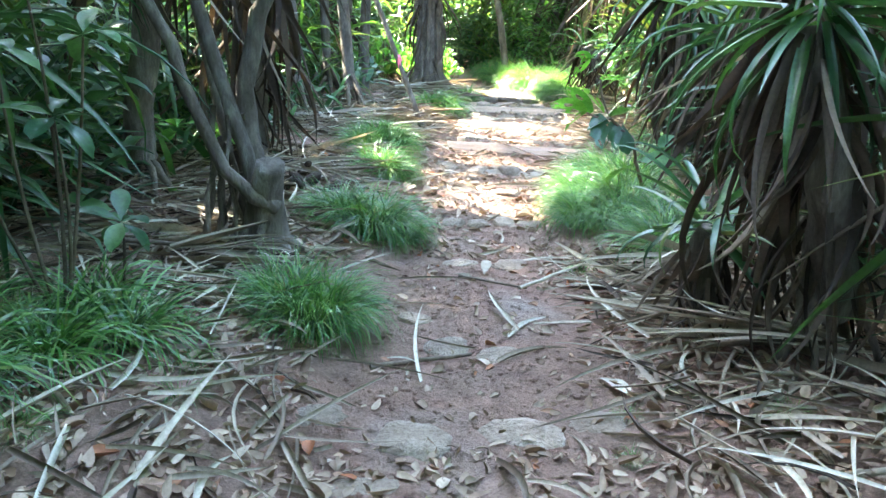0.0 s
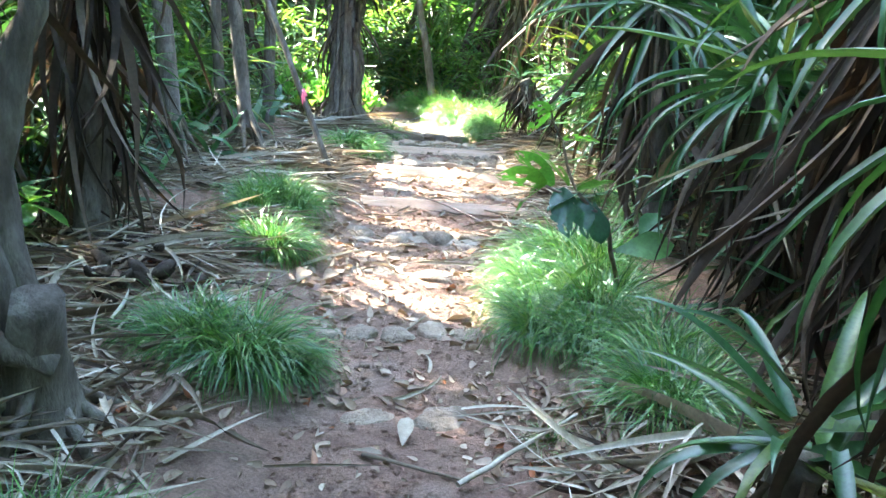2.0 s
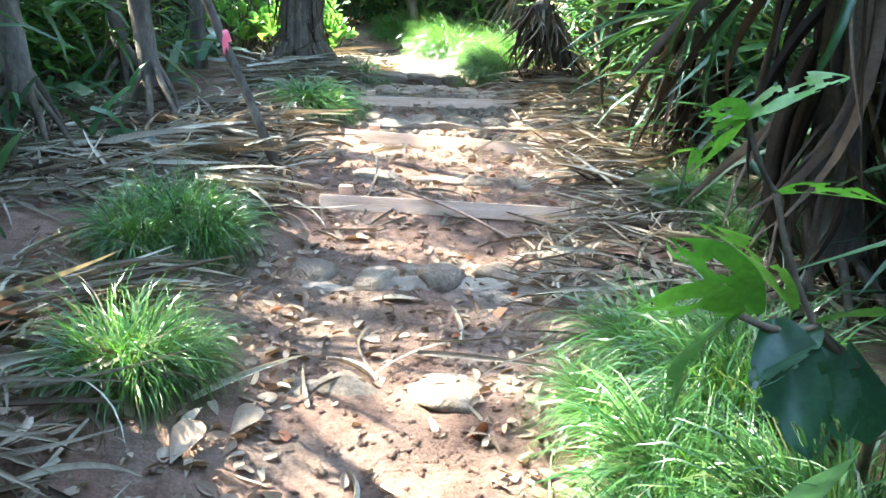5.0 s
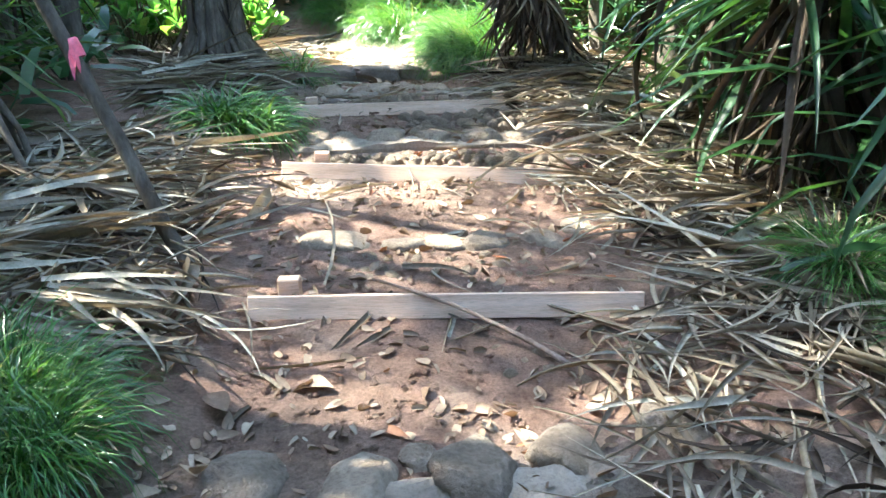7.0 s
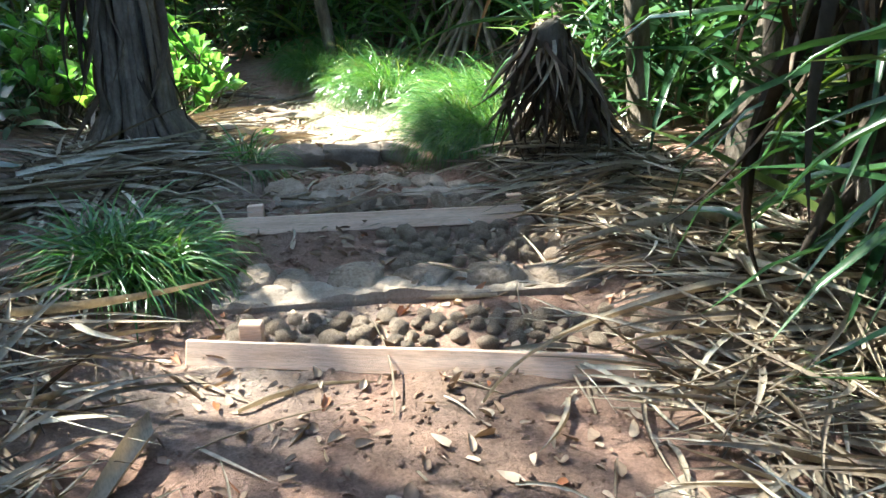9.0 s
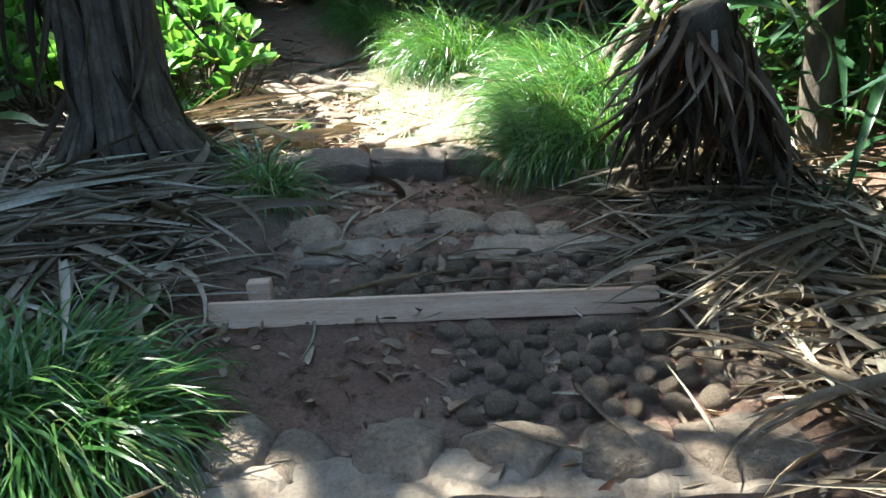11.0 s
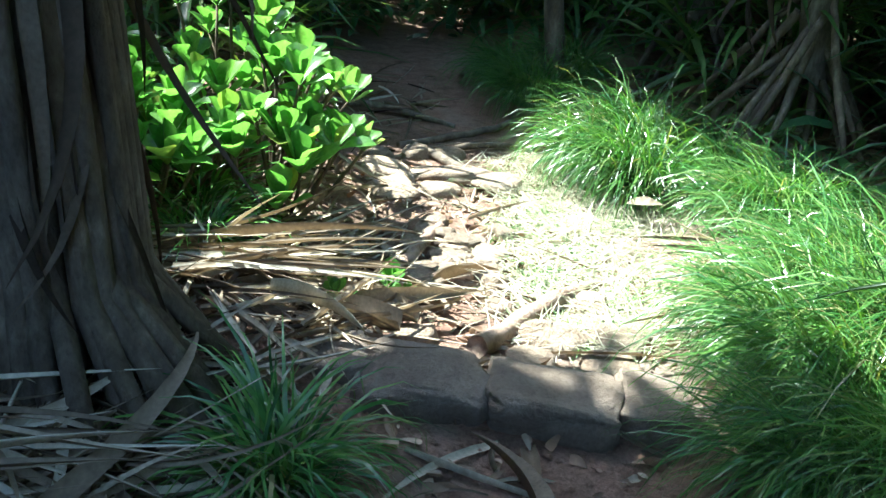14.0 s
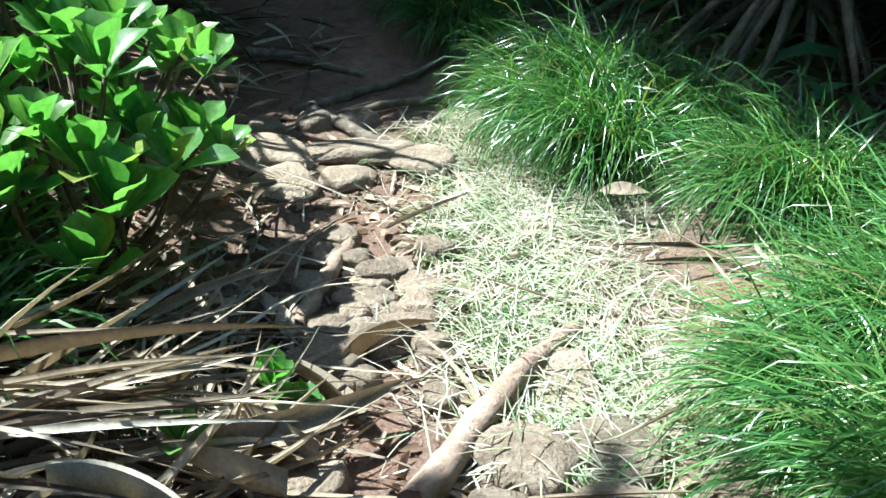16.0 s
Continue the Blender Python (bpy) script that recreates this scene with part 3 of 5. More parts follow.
# trees further in, each crown one mass of leaves
def far_pandanus(seed, h, mat, dead_mat, count=110, reach=1.4):
    g = np.random.default_rng(seed)
    tree = empty("screw_pine", 0, 0, 0, "screw pine further in, with drooping strap leaves", "tree", "screw pines behind the path")
    v, f = tube(bent((0, 0, -0.1), (0.1, 0, h), 0, 0.1, 6), [0.09] * 6, 8)
    part("trunk", mesh_of("trunk", v, f, BARK), tree)
    for i in range(6):
        a = i * 1.05 + g.uniform(-0.3, 0.3)
        v, f = tube(bent((0, 0, g.uniform(0.5, 0.9)), (math.cos(a) * 0.5, math.sin(a) * 0.5, -0.15), -0.05, 0, 5), [0.022] * 5, 6)
        part("prop_root", mesh_of("prop_root", v, f, ROOT), tree)
    tops = [(0.1, 0, h), (0.5 * g.uniform(-1, 1), 0.5 * g.uniform(-1, 1), h * 0.75), (0.6 * g.uniform(-1, 1), 0.6 * g.uniform(-1, 1), h * 0.55)]
    p = np.array([tops[i % 3] for i in range(count)]) + g.normal(0, 0.06, (count, 3))
    v, f = straps(p, np.arange(count) * 2.39996, g.uniform(-0.6, 1.35, count), reach * g.uniform(0.7, 1.15, count), 0.06, g.uniform(0.6, 2.2, count), 8, 0.4, g.uniform(-0.2, 0.2, count), g.uniform(-0.4, 0.4, count), 1.8)
    tagged(part("crown", mesh_of("crown", v, f, mat), tree), kind="stuff")
    n = 70
    p = np.array([(0.06, 0, h * k) for k in g.uniform(0.35, 0.97, n)]) + g.normal(0, 0.06, (n, 3))
    v, f = straps(p, np.arange(n) * 2.39996, g.uniform(-1.5, -0.6, n), np.minimum(1.2, p[:, 2]) * g.uniform(0.5, 1.0, n), 0.06, g.uniform(0, 0.8, n), 6, 0.5, g.uniform(-0.3, 0.3, n), g.uniform(-1, 1, n), 1.4)
    tagged(part("dead_skirt", mesh_of("dead_skirt", v, f, dead_mat), tree), kind="stuff")
    return tree


def place(tree, x, y, k=1.0):
    return copy_thing(tree, Matrix.Translation((x, y, gz(x, y))) @ Euler((0, 0, spread(0, 6.28))).to_matrix().to_4x4() @ Matrix.Scale(k, 4))


FAR = [far_pandanus(100 + i, h, m, SKIRT) for i, (h, m) in enumerate(((2.6, PALE), (3.2, PALE), (2.2, PAND), (3.6, PAND)))]
first = {0: (-3.2, 12.5), 1: (-4.4, 11.4), 2: (3.3, 6.0), 3: (3.7, 8.5)}
for i, tree in enumerate(FAR):
    x, y = first[i]
    tree.matrix_basis = Matrix.Translation((x, y, gz(x, y)))
for i, x, y, k in ((0, -2.6, 9.0, 1.0), (1, -3.4, 10.6, 1.0), (1, -4.6, 13.4, 1.1), (0, -4.6, 8.4, 0.7), (1, -0.7, 23.0, 1.0), (0, 1.4, 23.5, 1.1), (0, -5.6, 11.0, 1.0), (0, -3.9, 6.4, 1.0), (2, -3.0, 4.2, 1.0),
                   (2, -3.6, 2.4, 1.0), (3, -2.6, 1.0, 1.0), (2, 3.3, 3.6, 1.0), (3, 3.2, 1.6, 1.0), (3, 4.6, 4.6, 1.1), (3, 4.9, 7.4, 1.0), (2, 3.9, 11.6, 1.0), (3, 4.4, 13.6, 1.0), (1, 4.0, 15.8, 1.0), (0, 3.9, 18.6, 1.0), (1, 3.4, 21.0, 1.1), (0, 5.4, 20.5, 1.2), (3, 5.6, 10.6, 1.1),
                   (3, -5.4, 4.4, 1.1), (3, 0.6, -3.5, 1.0), (2, -1.5, -2.6, 1.0), (3, 2.3, -2.0, 1.0), (1, -3.4, 22.0, 1.2), (1, 0.3, 26.0, 1.3), (0, 3.0, 25.5, 1.3), (1, -6.2, 20.0, 1.3), (3, -7.0, 14.0, 1.3), (3, 7.2, 14.5, 1.3), (3, 7.0, 6.0, 1.3), (3, -7.0, 7.5, 1.3)):
    place(FAR[i], x, y, k)

# tall added trees, crowns out of view, placed to shade the path from above
def canopy_tree(seed, h, spread_r, count, lean, size):
    g = np.random.default_rng(seed)
    tree = empty("canopy_tree", 0, 0, 0, "added tree with an out-of-view crown blocking sun from the path", "tree", "canopy trees")
    v, f = tube(bent((0, 0, -0.1), (lean, 0.1, h), 0, 0.1, 8, 0.05, seed), [0.09 - 0.007 * i for i in range(8)], 9)
    part("trunk", mesh_of("trunk", v, f, BARK), tree)
    tips = []
    for i in range(9):
        a = i * 0.7 + g.uniform(-0.3, 0.3)
        r = spread_r * g.uniform(0.55, 1.0)
        tip = (lean + math.cos(a) * r, 0.1 + math.sin(a) * r, h + g.uniform(-0.1, 0.9))
        v, f = tube(bent((lean * 0.9, 0.09, h * g.uniform(0.85, 0.97)), tip, -0.1, 0, 5), [0.04, 0.032, 0.024, 0.016, 0.008], 6)
        part("limb", mesh_of("limb", v, f, BARK), tree)
        tips.append(tip)
    n = count
    t = np.array(tips)[g.integers(0, 9, n)]
    k = g.uniform(0.2, 1.1, n)[:, None]
    p = np.array([lean, 0.1, h + 0.2]) * (1 - k) + t * k + g.normal(0, 0.25, (n, 3))
    v, f = straps(p, g.uniform(0, 6.28, n), g.uniform(-0.8, 0.6, n), size * g.uniform(0.75, 1.25, n), size * 0.6 * g.uniform(0.8, 1.2, n), g.uniform(0.2, 0.9, n), 2, 0, 0.0, g.uniform(-0.6, 0.6, n), 1.3, 2, 0.35)
    tagged(part("crown", mesh_of("crown", v, f, BROAD), tree), kind="stuff")
    return tree


DENSE, THIN, MEDIUM = canopy_tree(200, 4.7, 1.25, 3600, 0.9, 0.26), canopy_tree(201, 5.0, 1.7, 420, 0.2, 0.16), canopy_tree(202, 5.0, 1.7, 800, 0.2, 0.18)
DENSE.matrix_basis = Matrix.Translation((-4.6, 1.4, gz(-4.6, 1.4)))
THIN.matrix_basis = Matrix.Translation((-5.5, 12.0, gz(-5.5, 12.0)))
MEDIUM.matrix_basis = Matrix.Translation((-4.4, 2.9, gz(-4.4, 2.9)))
for tree, x, y in ((DENSE, -3.7, 14.85), (DENSE, -5.1, 14.8), (DENSE, -6.7, 18.6), (DENSE, -7.0, 17.2), (THIN, -1.4, 13.2), (DENSE, -4.2, 20.9), (DENSE, -3.0, 20.8), (DENSE, -1.8, 20.8), (DENSE, -5.2, 21.4), (DENSE, -0.6, 21.4), (DENSE, -2.2, 22.3), (DENSE, 0.6, 22.0), (DENSE, -3.6, 22.6), (DENSE, -7.3, 17.8), (DENSE, -8.5, 18.2), (DENSE, -7.0, 15.8), (DENSE, 3.2, 3.0), (DENSE, 3.2, 5.2), (DENSE, 3.3, 7.6), (DENSE, 3.4, 10.4), (DENSE, 3.3, 12.6), (DENSE, 3.3, 14.6), (DENSE, 2.9, 18.4), (DENSE, 1.9, 20.6), (DENSE, -2.2, 0.6), (MEDIUM, -3.4, -0.4)):
    copy_thing(tree, Matrix.Translation((x, y, gz(x, y))) @ Euler((0, 0, spread(-0.4, 0.4))).to_matrix().to_4x4())
for x, y in ((1.35, 19.0), (3.1, 13.5), (3.3, 12.2)):
    copy_thing(DENSE, Matrix.Translation((x, y, gz(x, y))) @ Euler((0, 0, math.pi)).to_matrix().to_4x4())

# forest added on both sides to cut side light: tall trees leafy from the ground up, lower where the sun comes in
def forest_tree(seed, h, r, count, size, mat):
    g = np.random.default_rng(seed)
    tree = empty("forest_tree", 0, 0, 0, "added tall leafy tree screening the path from side light", "tree", "forest trees")
    v, f = tube(bent((0, 0, -0.1), (0.2, 0.1, h * 0.9), 0, 0.2, 8, 0.1, seed), [0.16 - 0.017 * i for i in range(8)], 9)
    part("trunk", mesh_of("trunk", v, f, BARK), tree)
    tips = []
    for i in range(10):
        a, z = i * 2.39996, h * (0.15 + 0.8 * i / 10)
        k = r * g.uniform(0.5, 0.85) * (1 - 0.45 * (z / h) ** 3)
        tip = (math.cos(a) * k, math.sin(a) * k, z + 0.5)
        v, f = tube(bent((0.1 * z / h, 0.05, z * 0.9), tip, -0.1, 0.1, 5), [0.05, 0.04, 0.03, 0.02, 0.01], 6)
        part("limb", mesh_of("limb", v, f, BARK), tree)
        tips.append(tip)
    z = h * g.random(count) ** 0.9
    q, a = np.sqrt(g.random(count)), g.uniform(0, 6.28, count)
    rr = r * q * (1 - 0.55 * (z / h) ** 3)
    p = np.stack((np.cos(a) * rr, np.sin(a) * rr, z + 0.15), -1)
    own = g.random(count) < 0.45
    p[own] = np.array(tips)[g.integers(0, 10, own.sum())] + g.normal(0, 0.35, (own.sum(), 3))
    p[:, 2] = np.maximum(p[:, 2], 0.1)
    v, f = straps(p, g.uniform(0, 6.28, count), g.uniform(-0.9, 0.7, count), size * g.uniform(0.7, 1.3, count), size * 0.5 * g.uniform(0.7, 1.2, count), g.uniform(0.2, 0.9, count), 2, 0, 0.0, g.uniform(-0.7, 0.7, count), 1.3, 2, 0.3)
    tagged(part("crown", mesh_of("crown", v, f, mat), tree), kind="stuff")
    return tree


SCREENS = [forest_tree(400, 9.0, 2.2, 2600, 0.42, BROAD), forest_tree(401, 8.0, 2.1, 2400, 0.4, BROAD), forest_tree(402, 10.0, 2.4, 2800, 0.44, BROAD)]
sites = []
g = np.random.default_rng(91)
for col, x in enumerate((-6.6, -9.0, -12.0, 6.0, 9.0, 12.5)):
    for y in np.arange(-7.0, 33.0, 2.5):
        sites.append((x + g.uniform(-0.4, 0.4), y + (col % 2) * 1.2 + g.uniform(-0.4, 0.4)))
for y in (-6.5, -9.5, 28.5, 31.5):
    for x in np.arange(-4.0, 5.0, 2.2):
        sites.append((x + g.uniform(-0.3, 0.3), y + g.uniform(-0.4, 0.4)))


for i, (x, y) in enumerate(sites):
    low = 1.0 if x > -4.5 or x < -11 or y < 5.5 else 0.5 if x > -7.6 else 0.85
    m = Matrix.Translation((x, y, gz(x, y))) @ Euler((0, 0, spread(0, 6.28))).to_matrix().to_4x4() @ Matrix.Diagonal((1, 1, low, 1))
    if i < 3:
        SCREENS[i].matrix_basis = m
    else:
        copy_thing(SCREENS[i % 3], m)


# added trees out of view: high thin crowns on tall bare trunks, through which the sun reaches the path softened
def added_high_tree(seed, h, r, count, size):
    g = np.random.default_rng(seed)
    tree = empty("high_canopy_tree", 0, 0, 0, "added out-of-view tall tree whose high crown thins the sunlight", "tree", "high canopy trees")
    v, f = tube(bent((0, 0, -0.1), (0.2, 0.1, h + 0.6), 0, 0.2, 9, 0.1, seed), [0.2 - 0.019 * i for i in range(9)], 10)
    part("trunk", mesh_of("trunk", v, f, BARK), tree)
    for i in range(12):
        a, k = i * 2.39996, r * g.uniform(0.6, 0.95)
        v, f = tube(bent((0.15, 0.08, h * g.uniform(0.82, 0.98)), (math.cos(a) * k, math.sin(a) * k, h + g.uniform(-0.3, 0.8)), -0.1, 0.1, 5), [0.05, 0.04, 0.03, 0.02, 0.01], 6)
        part("limb", mesh_of("limb", v, f, BARK), tree)
    a, q = g.uniform(0, 6.28, count), np.sqrt(g.random(count))
    p = np.stack((np.cos(a) * q * r, np.sin(a) * q * r, h + g.uniform(-0.5, 0.9, count)), -1)
    v, f = straps(p, g.uniform(0, 6.28, count), g.uniform(-0.9, 0.7, count), size * g.uniform(0.7, 1.3, count), size * 0.55 * g.uniform(0.8, 1.2, count), g.uniform(0.2, 0.9, count), 2, 0, 0.0, g.uniform(-0.7, 0.7, count), 1.3, 2, 0.3)
    tagged(part("crown", mesh_of("crown", v, f, BROAD), tree), kind="stuff")
    return tree


# CLOSE crowns are denser, added to keep direct sun off the near ground
AIRY, CLOSE = added_high_tree(500, 13.0, 2.5, 1200, 0.15), added_high_tree(501, 13.0, 2.5, 9500, 0.16)
for tree, spots in ((AIRY, ((-7.6, 12.4), (-10.4, 13.6), (-7.8, 14.2), (-10.6, 15.0), (-7.9, 16.6))), (CLOSE, ((-6.9, 9.0), (-10.6, 9.6), (-5.4, 11.8), (-8.0, 6.2), (-10.8, 7.2), (-7.6, 3.6), (-10.6, 4.2)))):
    for i, (x, y) in enumerate(spots):
        m = Matrix.Translation((x, y, gz(x, y))) @ Euler((0, 0, spread(0, 6.28))).to_matrix().to_4x4()
        if i:
            copy_thing(tree, m)
        else:
            tree.matrix_basis = m

# low green cover on the forest floor away from the path
g = np.random.default_rng(77)
q = np.stack((g.uniform(-17, 17, 26000), g.uniform(-10, 34, 26000)), -1)
keep = [p for p in q if not (-2.3 < p[0] - centre(p[1]) < 2.1 and -1.5 < p[1] < 20.5)]
n = len(keep)
p = np.array([(x, y, gz(x, y) + 0.05 + 0.25 * g.random()) for x, y in keep])
v, f = straps(p, g.uniform(0, 6.28, n), g.uniform(-0.2, 1.2, n), g.uniform(0.3, 0.7, n), g.uniform(0.05, 0.12, n), g.uniform(0.5, 1.8, n), 3, 0, 0.0, g.uniform(-0.5, 0.5, n), 1.4, 2)
tagged(new("undergrowth_cover", mesh_of("undergrowth_cover", v, f, BROAD)), "low green undergrowth covering the forest floor", "undergrowth", kind="stuff")


# undergrowth that closes the view between the trunks
def bush_mass(seed, mat, count, r, h, lo, hi, ratio, name="undergrowth_bush", label="dense undergrowth bush behind the trunks"):
    g = np.random.default_rng(seed)
    thing = empty(name, 0, 0, 0, label, "bush", "undergrowth behind the path")
    for i in range(5):
        a = i * 1.3
        v, f = tube(bent((0.1 * math.cos(a), 0.1 * math.sin(a), -0.1), (r * 0.6 * math.cos(a), r * 0.6 * math.sin(a), h * 0.8), 0.1, 0.1, 5), [0.018, 0.015, 0.012, 0.01, 0.006], 6)
        part("stem", mesh_of("stem", v, f, STICK), thing)
    a, q = g.uniform(0, 6.28, count), np.sqrt(g.random(count))
    z = h * g.random(count) ** 0.8 * (1 - 0.5 * q ** 2)
    p = np.stack((np.cos(a) * q * r, np.sin(a) * q * r, z), -1) + g.normal(0, 0.08, (count, 3))
    length = g.uniform(lo, hi, count)
    v, f = straps(p, a + g.normal(0, 1.0, count), g.uniform(-0.5, 1.0, count), length, length * ratio, g.uniform(0.3, 1.4, count), 3, 0.25, 0.0, g.uniform(-0.5, 0.5, count), 1.4)
    tagged(part("foliage", mesh_of("foliage", v, f, mat), thing), kind="stuff")
    return thing


MASS = [bush_mass(301, SUCC, 650, 0.9, 1.5, 0.12, 0.22, 0.45), bush_mass(302, PALE, 420, 0.9, 1.7, 0.5, 1.1, 0.06), bush_mass(303, BROAD, 650, 0.9, 1.4, 0.12, 0.22, 0.5), bush_mass(304, PAND, 420, 0.9, 1.5, 0.5, 1.1, 0.06)]
for tree, (x, y) in zip(MASS, ((-3.0, 11.4), (-2.6, 12.2), (3.0, 4.2), (3.3, 7.4))):
    tree.matrix_basis = Matrix.Translation((x, y, gz(x, y)))
for i, x, y, k in ((1, -3.5, 9.4, 1.1), (0, -3.8, 11.9, 1.2), (1, -2.9, 13.8, 1.1), (2, -2.9, 16.6, 1.1), (1, -1.7, 17.9, 1.1), (2, -4.4, 15.0, 1.3), (1, -4.9, 12.2, 1.4), (1, -3.9, 7.4, 1.2), (2, -3.2, 5.2, 1.2), (2, -3.0, 2.4, 1.0), (3, -3.6, 3.9, 1.2), (2, -4.6, 5.8, 1.3), (3, -2.8, 7.9, 1.0), (2, -2.9, 0.9, 1.2),
                   (3, 2.9, 2.6, 1.0), (2, 3.9, 3.0, 1.2), (3, 3.1, 5.6, 1.0), (2, 4.2, 6.6, 1.3), (3, 3.4, 9.2, 1.0), (3, 3.5, 10.6, 1.1), (3, 3.6, 13.9, 1.0), (2, 4.4, 12.9, 1.2), (3, 4.2, 15.8, 1.0), (3, 4.3, 17.0, 1.0), (1, 3.2, 18.9, 1.1), (0, 2.6, 20.8, 1.1), (1, 1.6, 21.4, 1.2), (2, 0.9, 21.9, 1.2),
                   (2, -1.3, 20.6, 1.1), (1, -2.2, 21.4, 1.2), (2, -0.2, 23.6, 1.3), (2, -3.3, 19.6, 1.3), (1, 4.4, 21.6, 1.4), (0, 3.0, 23.0, 1.4), (1, 1.0, 24.8, 1.5), (0, -1.6, 25.0, 1.5), (1, -4.8, 18.0, 1.4), (0, -5.6, 14.2, 1.5), (1, -6.0, 10.0, 1.5), (0, -5.4, 8.6, 1.4), (2, 5.4, 9.0, 1.5), (2, 5.6, 12.0, 1.5), (2, 5.2, 15.6, 1.5), (1, 5.8, 18.4, 1.5),
                   (2, 5.6, 4.4, 1.5), (2, -5.4, 3.2, 1.5), (2, -1.8, -1.6, 1.2), (2, 0.4, -2.6, 1.3), (2, 2.4, -1.0, 1.3), (1, -5.0, 22.5, 1.7), (0, 6.5, 22.0, 1.7)):
    place(MASS[i], x, y, k)
for i, x, y, k in ((0, -4.4, 10.0, 1.0), (0, -2.6, 17.6, 0.45), (1, -3.4, 18.4, 0.45), (0, -2.0, 19.4, 0.5), (1, -4.4, 17.4, 0.6), (0, -6.4, 12.5, 1.3), (1, -7.5, 17.0, 1.6), (0, -4.0, 24.5, 1.6), (1, 1.8, 27.5, 1.7), (0, 6.0, 25.0, 1.7), (1, -1.4, 28.0, 1.7), (1, 8.5, 19.0, 1.8), (3, 8.5, 10.0, 1.8), (3, -8.5, 4.0, 1.8), (1, -9.0, 11.0, 1.9)):
    place(FAR[i], x, y, k)

# the many-stemmed tree at the edge of the path
tx, ty = -1.05, 4.45
tz = gz(tx, ty)
grey = empty("forked_tree", tx, ty, tz, "grey smooth-barked tree with several bent stems rising from one foot", "tree")
v, f = tube([(0, 0, -0.1), (0.0, 0, 0.15), (0.02, -0.05, 0.35), (0.08, -0.15, 0.55)], [0.17, 0.13, 0.10, 0.08], 12, 0.2, 1)
part("foot", mesh_of("foot", v, f, BARK), grey)
for pts, r in ((((0.1, -0.1, 0.3), (-0.02, -0.16, 0.37), (-0.17, -0.2, 0.53), (-0.31, -0.2, 0.86), (-0.41, -0.18, 1.19), (-0.56, -0.15, 1.45), (-1.0, 0.1, 3.0)), 0.042),
               (((-0.02, -0.05, 0.25), (-0.08, -0.05, 0.62), (-0.19, 0.0, 0.92), (-0.29, 0.02, 1.25), (-0.36, 0.05, 1.45), (-0.6, 0.2, 3.1)), 0.048),
               (((0.04, 0.0, 0.25), (-0.07, 0.02, 0.68), (-0.1, 0.06, 0.95), (-0.04, 0.1, 1.25), (0.03, 0.12, 1.45), (0.15, 0.25, 3.2)), 0.062),
               (((-0.1, 0.05, 0.1), (-0.22, 0.1, 0.6), (-0.33, 0.2, 1.0), (-0.45, 0.3, 1.5), (-0.7, 0.3, 2.8)), 0.03)):
    q = [Vector(p) for p in pts]
    fine = [q[0]]
    for a, b in zip(q, q[1:]):
        fine += [a.lerp(b, 0.5) + Vector((noise.noise(a * 5), noise.noise(b * 5), 0)) * 0.03, b]
    v, f = tube(fine, [r * (1 - 0.35 * i / len(fine)) for i in range(len(fine))], 10, 0.14, r * 100)
    part("stem", mesh_of("stem", v, f, BARK), grey)
for i in range(7):
    a = i * 0.9
    v, f = tube(bent((0, 0, 0.2 + 0.05 * (i % 3)), (math.cos(a) * 0.5, math.sin(a) * 0.45, -0.06 + gz(tx + math.cos(a) * 0.5, ty + math.sin(a) * 0.45) - tz), 0.05, 0.05, 6), [0.035, 0.03, 0.026, 0.022, 0.018, 0.012], 7, 0.2, i)
    part("root", mesh_of("root", v, f, BARK), grey)
for i in range(22):
    a, hh, out = i * 2.39996, spread(0.3, 0.9), spread(0.12, 0.42)
    top = Vector((-0.08 - 0.12 * hh + 0.08 * math.cos(a), 0.08 * math.sin(a), hh))
    end = Vector((-0.1 + math.cos(a) * out, math.sin(a) * out * 0.8, 0.0))
    end.z = gz(tx + end.x, ty + end.y) - tz - 0.05
    v, f = tube(bent(top, end, spread(-0.08, 0.1), spread(-0.06, 0.06), 7, 0.06, i), [spread(0.008, 0.018)] * 7, 6, 0.15, i)
    part("hanging_root", mesh_of("hanging_root", v, f, ROOT), grey)
n = 900
g = np.random.default_rng(5)
p = np.stack((g.normal(-0.4, 0.7, n), g.normal(0.1, 0.6, n), g.uniform(2.6, 3.8, n)), -1)
v, f = straps(p, g.uniform(0, 6.28, n), g.uniform(-0.8, 0.6, n), g.uniform(0.12, 0.2, n), g.uniform(0.06, 0.1, n), g.uniform(0.2, 0.9, n), 3, 0.25)
tagged(part("crown", mesh_of("crown", v, f, BROAD), grey), kind="stuff")

# leaning pole with a twist of pink tape
pz = gz(-0.26, 9.74)
pole = empty("leaning_pole", -0.26, 9.74, pz, "leaning grey bare sapling pole with pink tape knotted round it", "pole")
v, f = tube(bent((0.05, -0.03, -0.12), (-1.3, 0.9, 3.1), 0, 0.02, 12, 0.02, 3), [0.036 - 0.0011 * i for i in range(12)], 9, 0.12, 4)
part("shaft", mesh_of("shaft", v, f, BARK), pole)
v, f = tube([Vector((-0.36, 0.25, 0.86)), Vector((-0.375, 0.26, 0.895)), Vector((-0.39, 0.27, 0.93))], [0.037, 0.043, 0.037], 10, 0.15, 2)
knot = part("tape", mesh_of("tape", v, f, TAPE), pole, None, "pink plastic marking tape")
v, f = straps([(-0.37, 0.22, 0.9)] * 2, [-1.5, -0.9], -0.9, [0.13, 0.1], 0.03, 0.5, 4)
part("tape_end", mesh_of("tape_end", v, f, TAPE), knot)


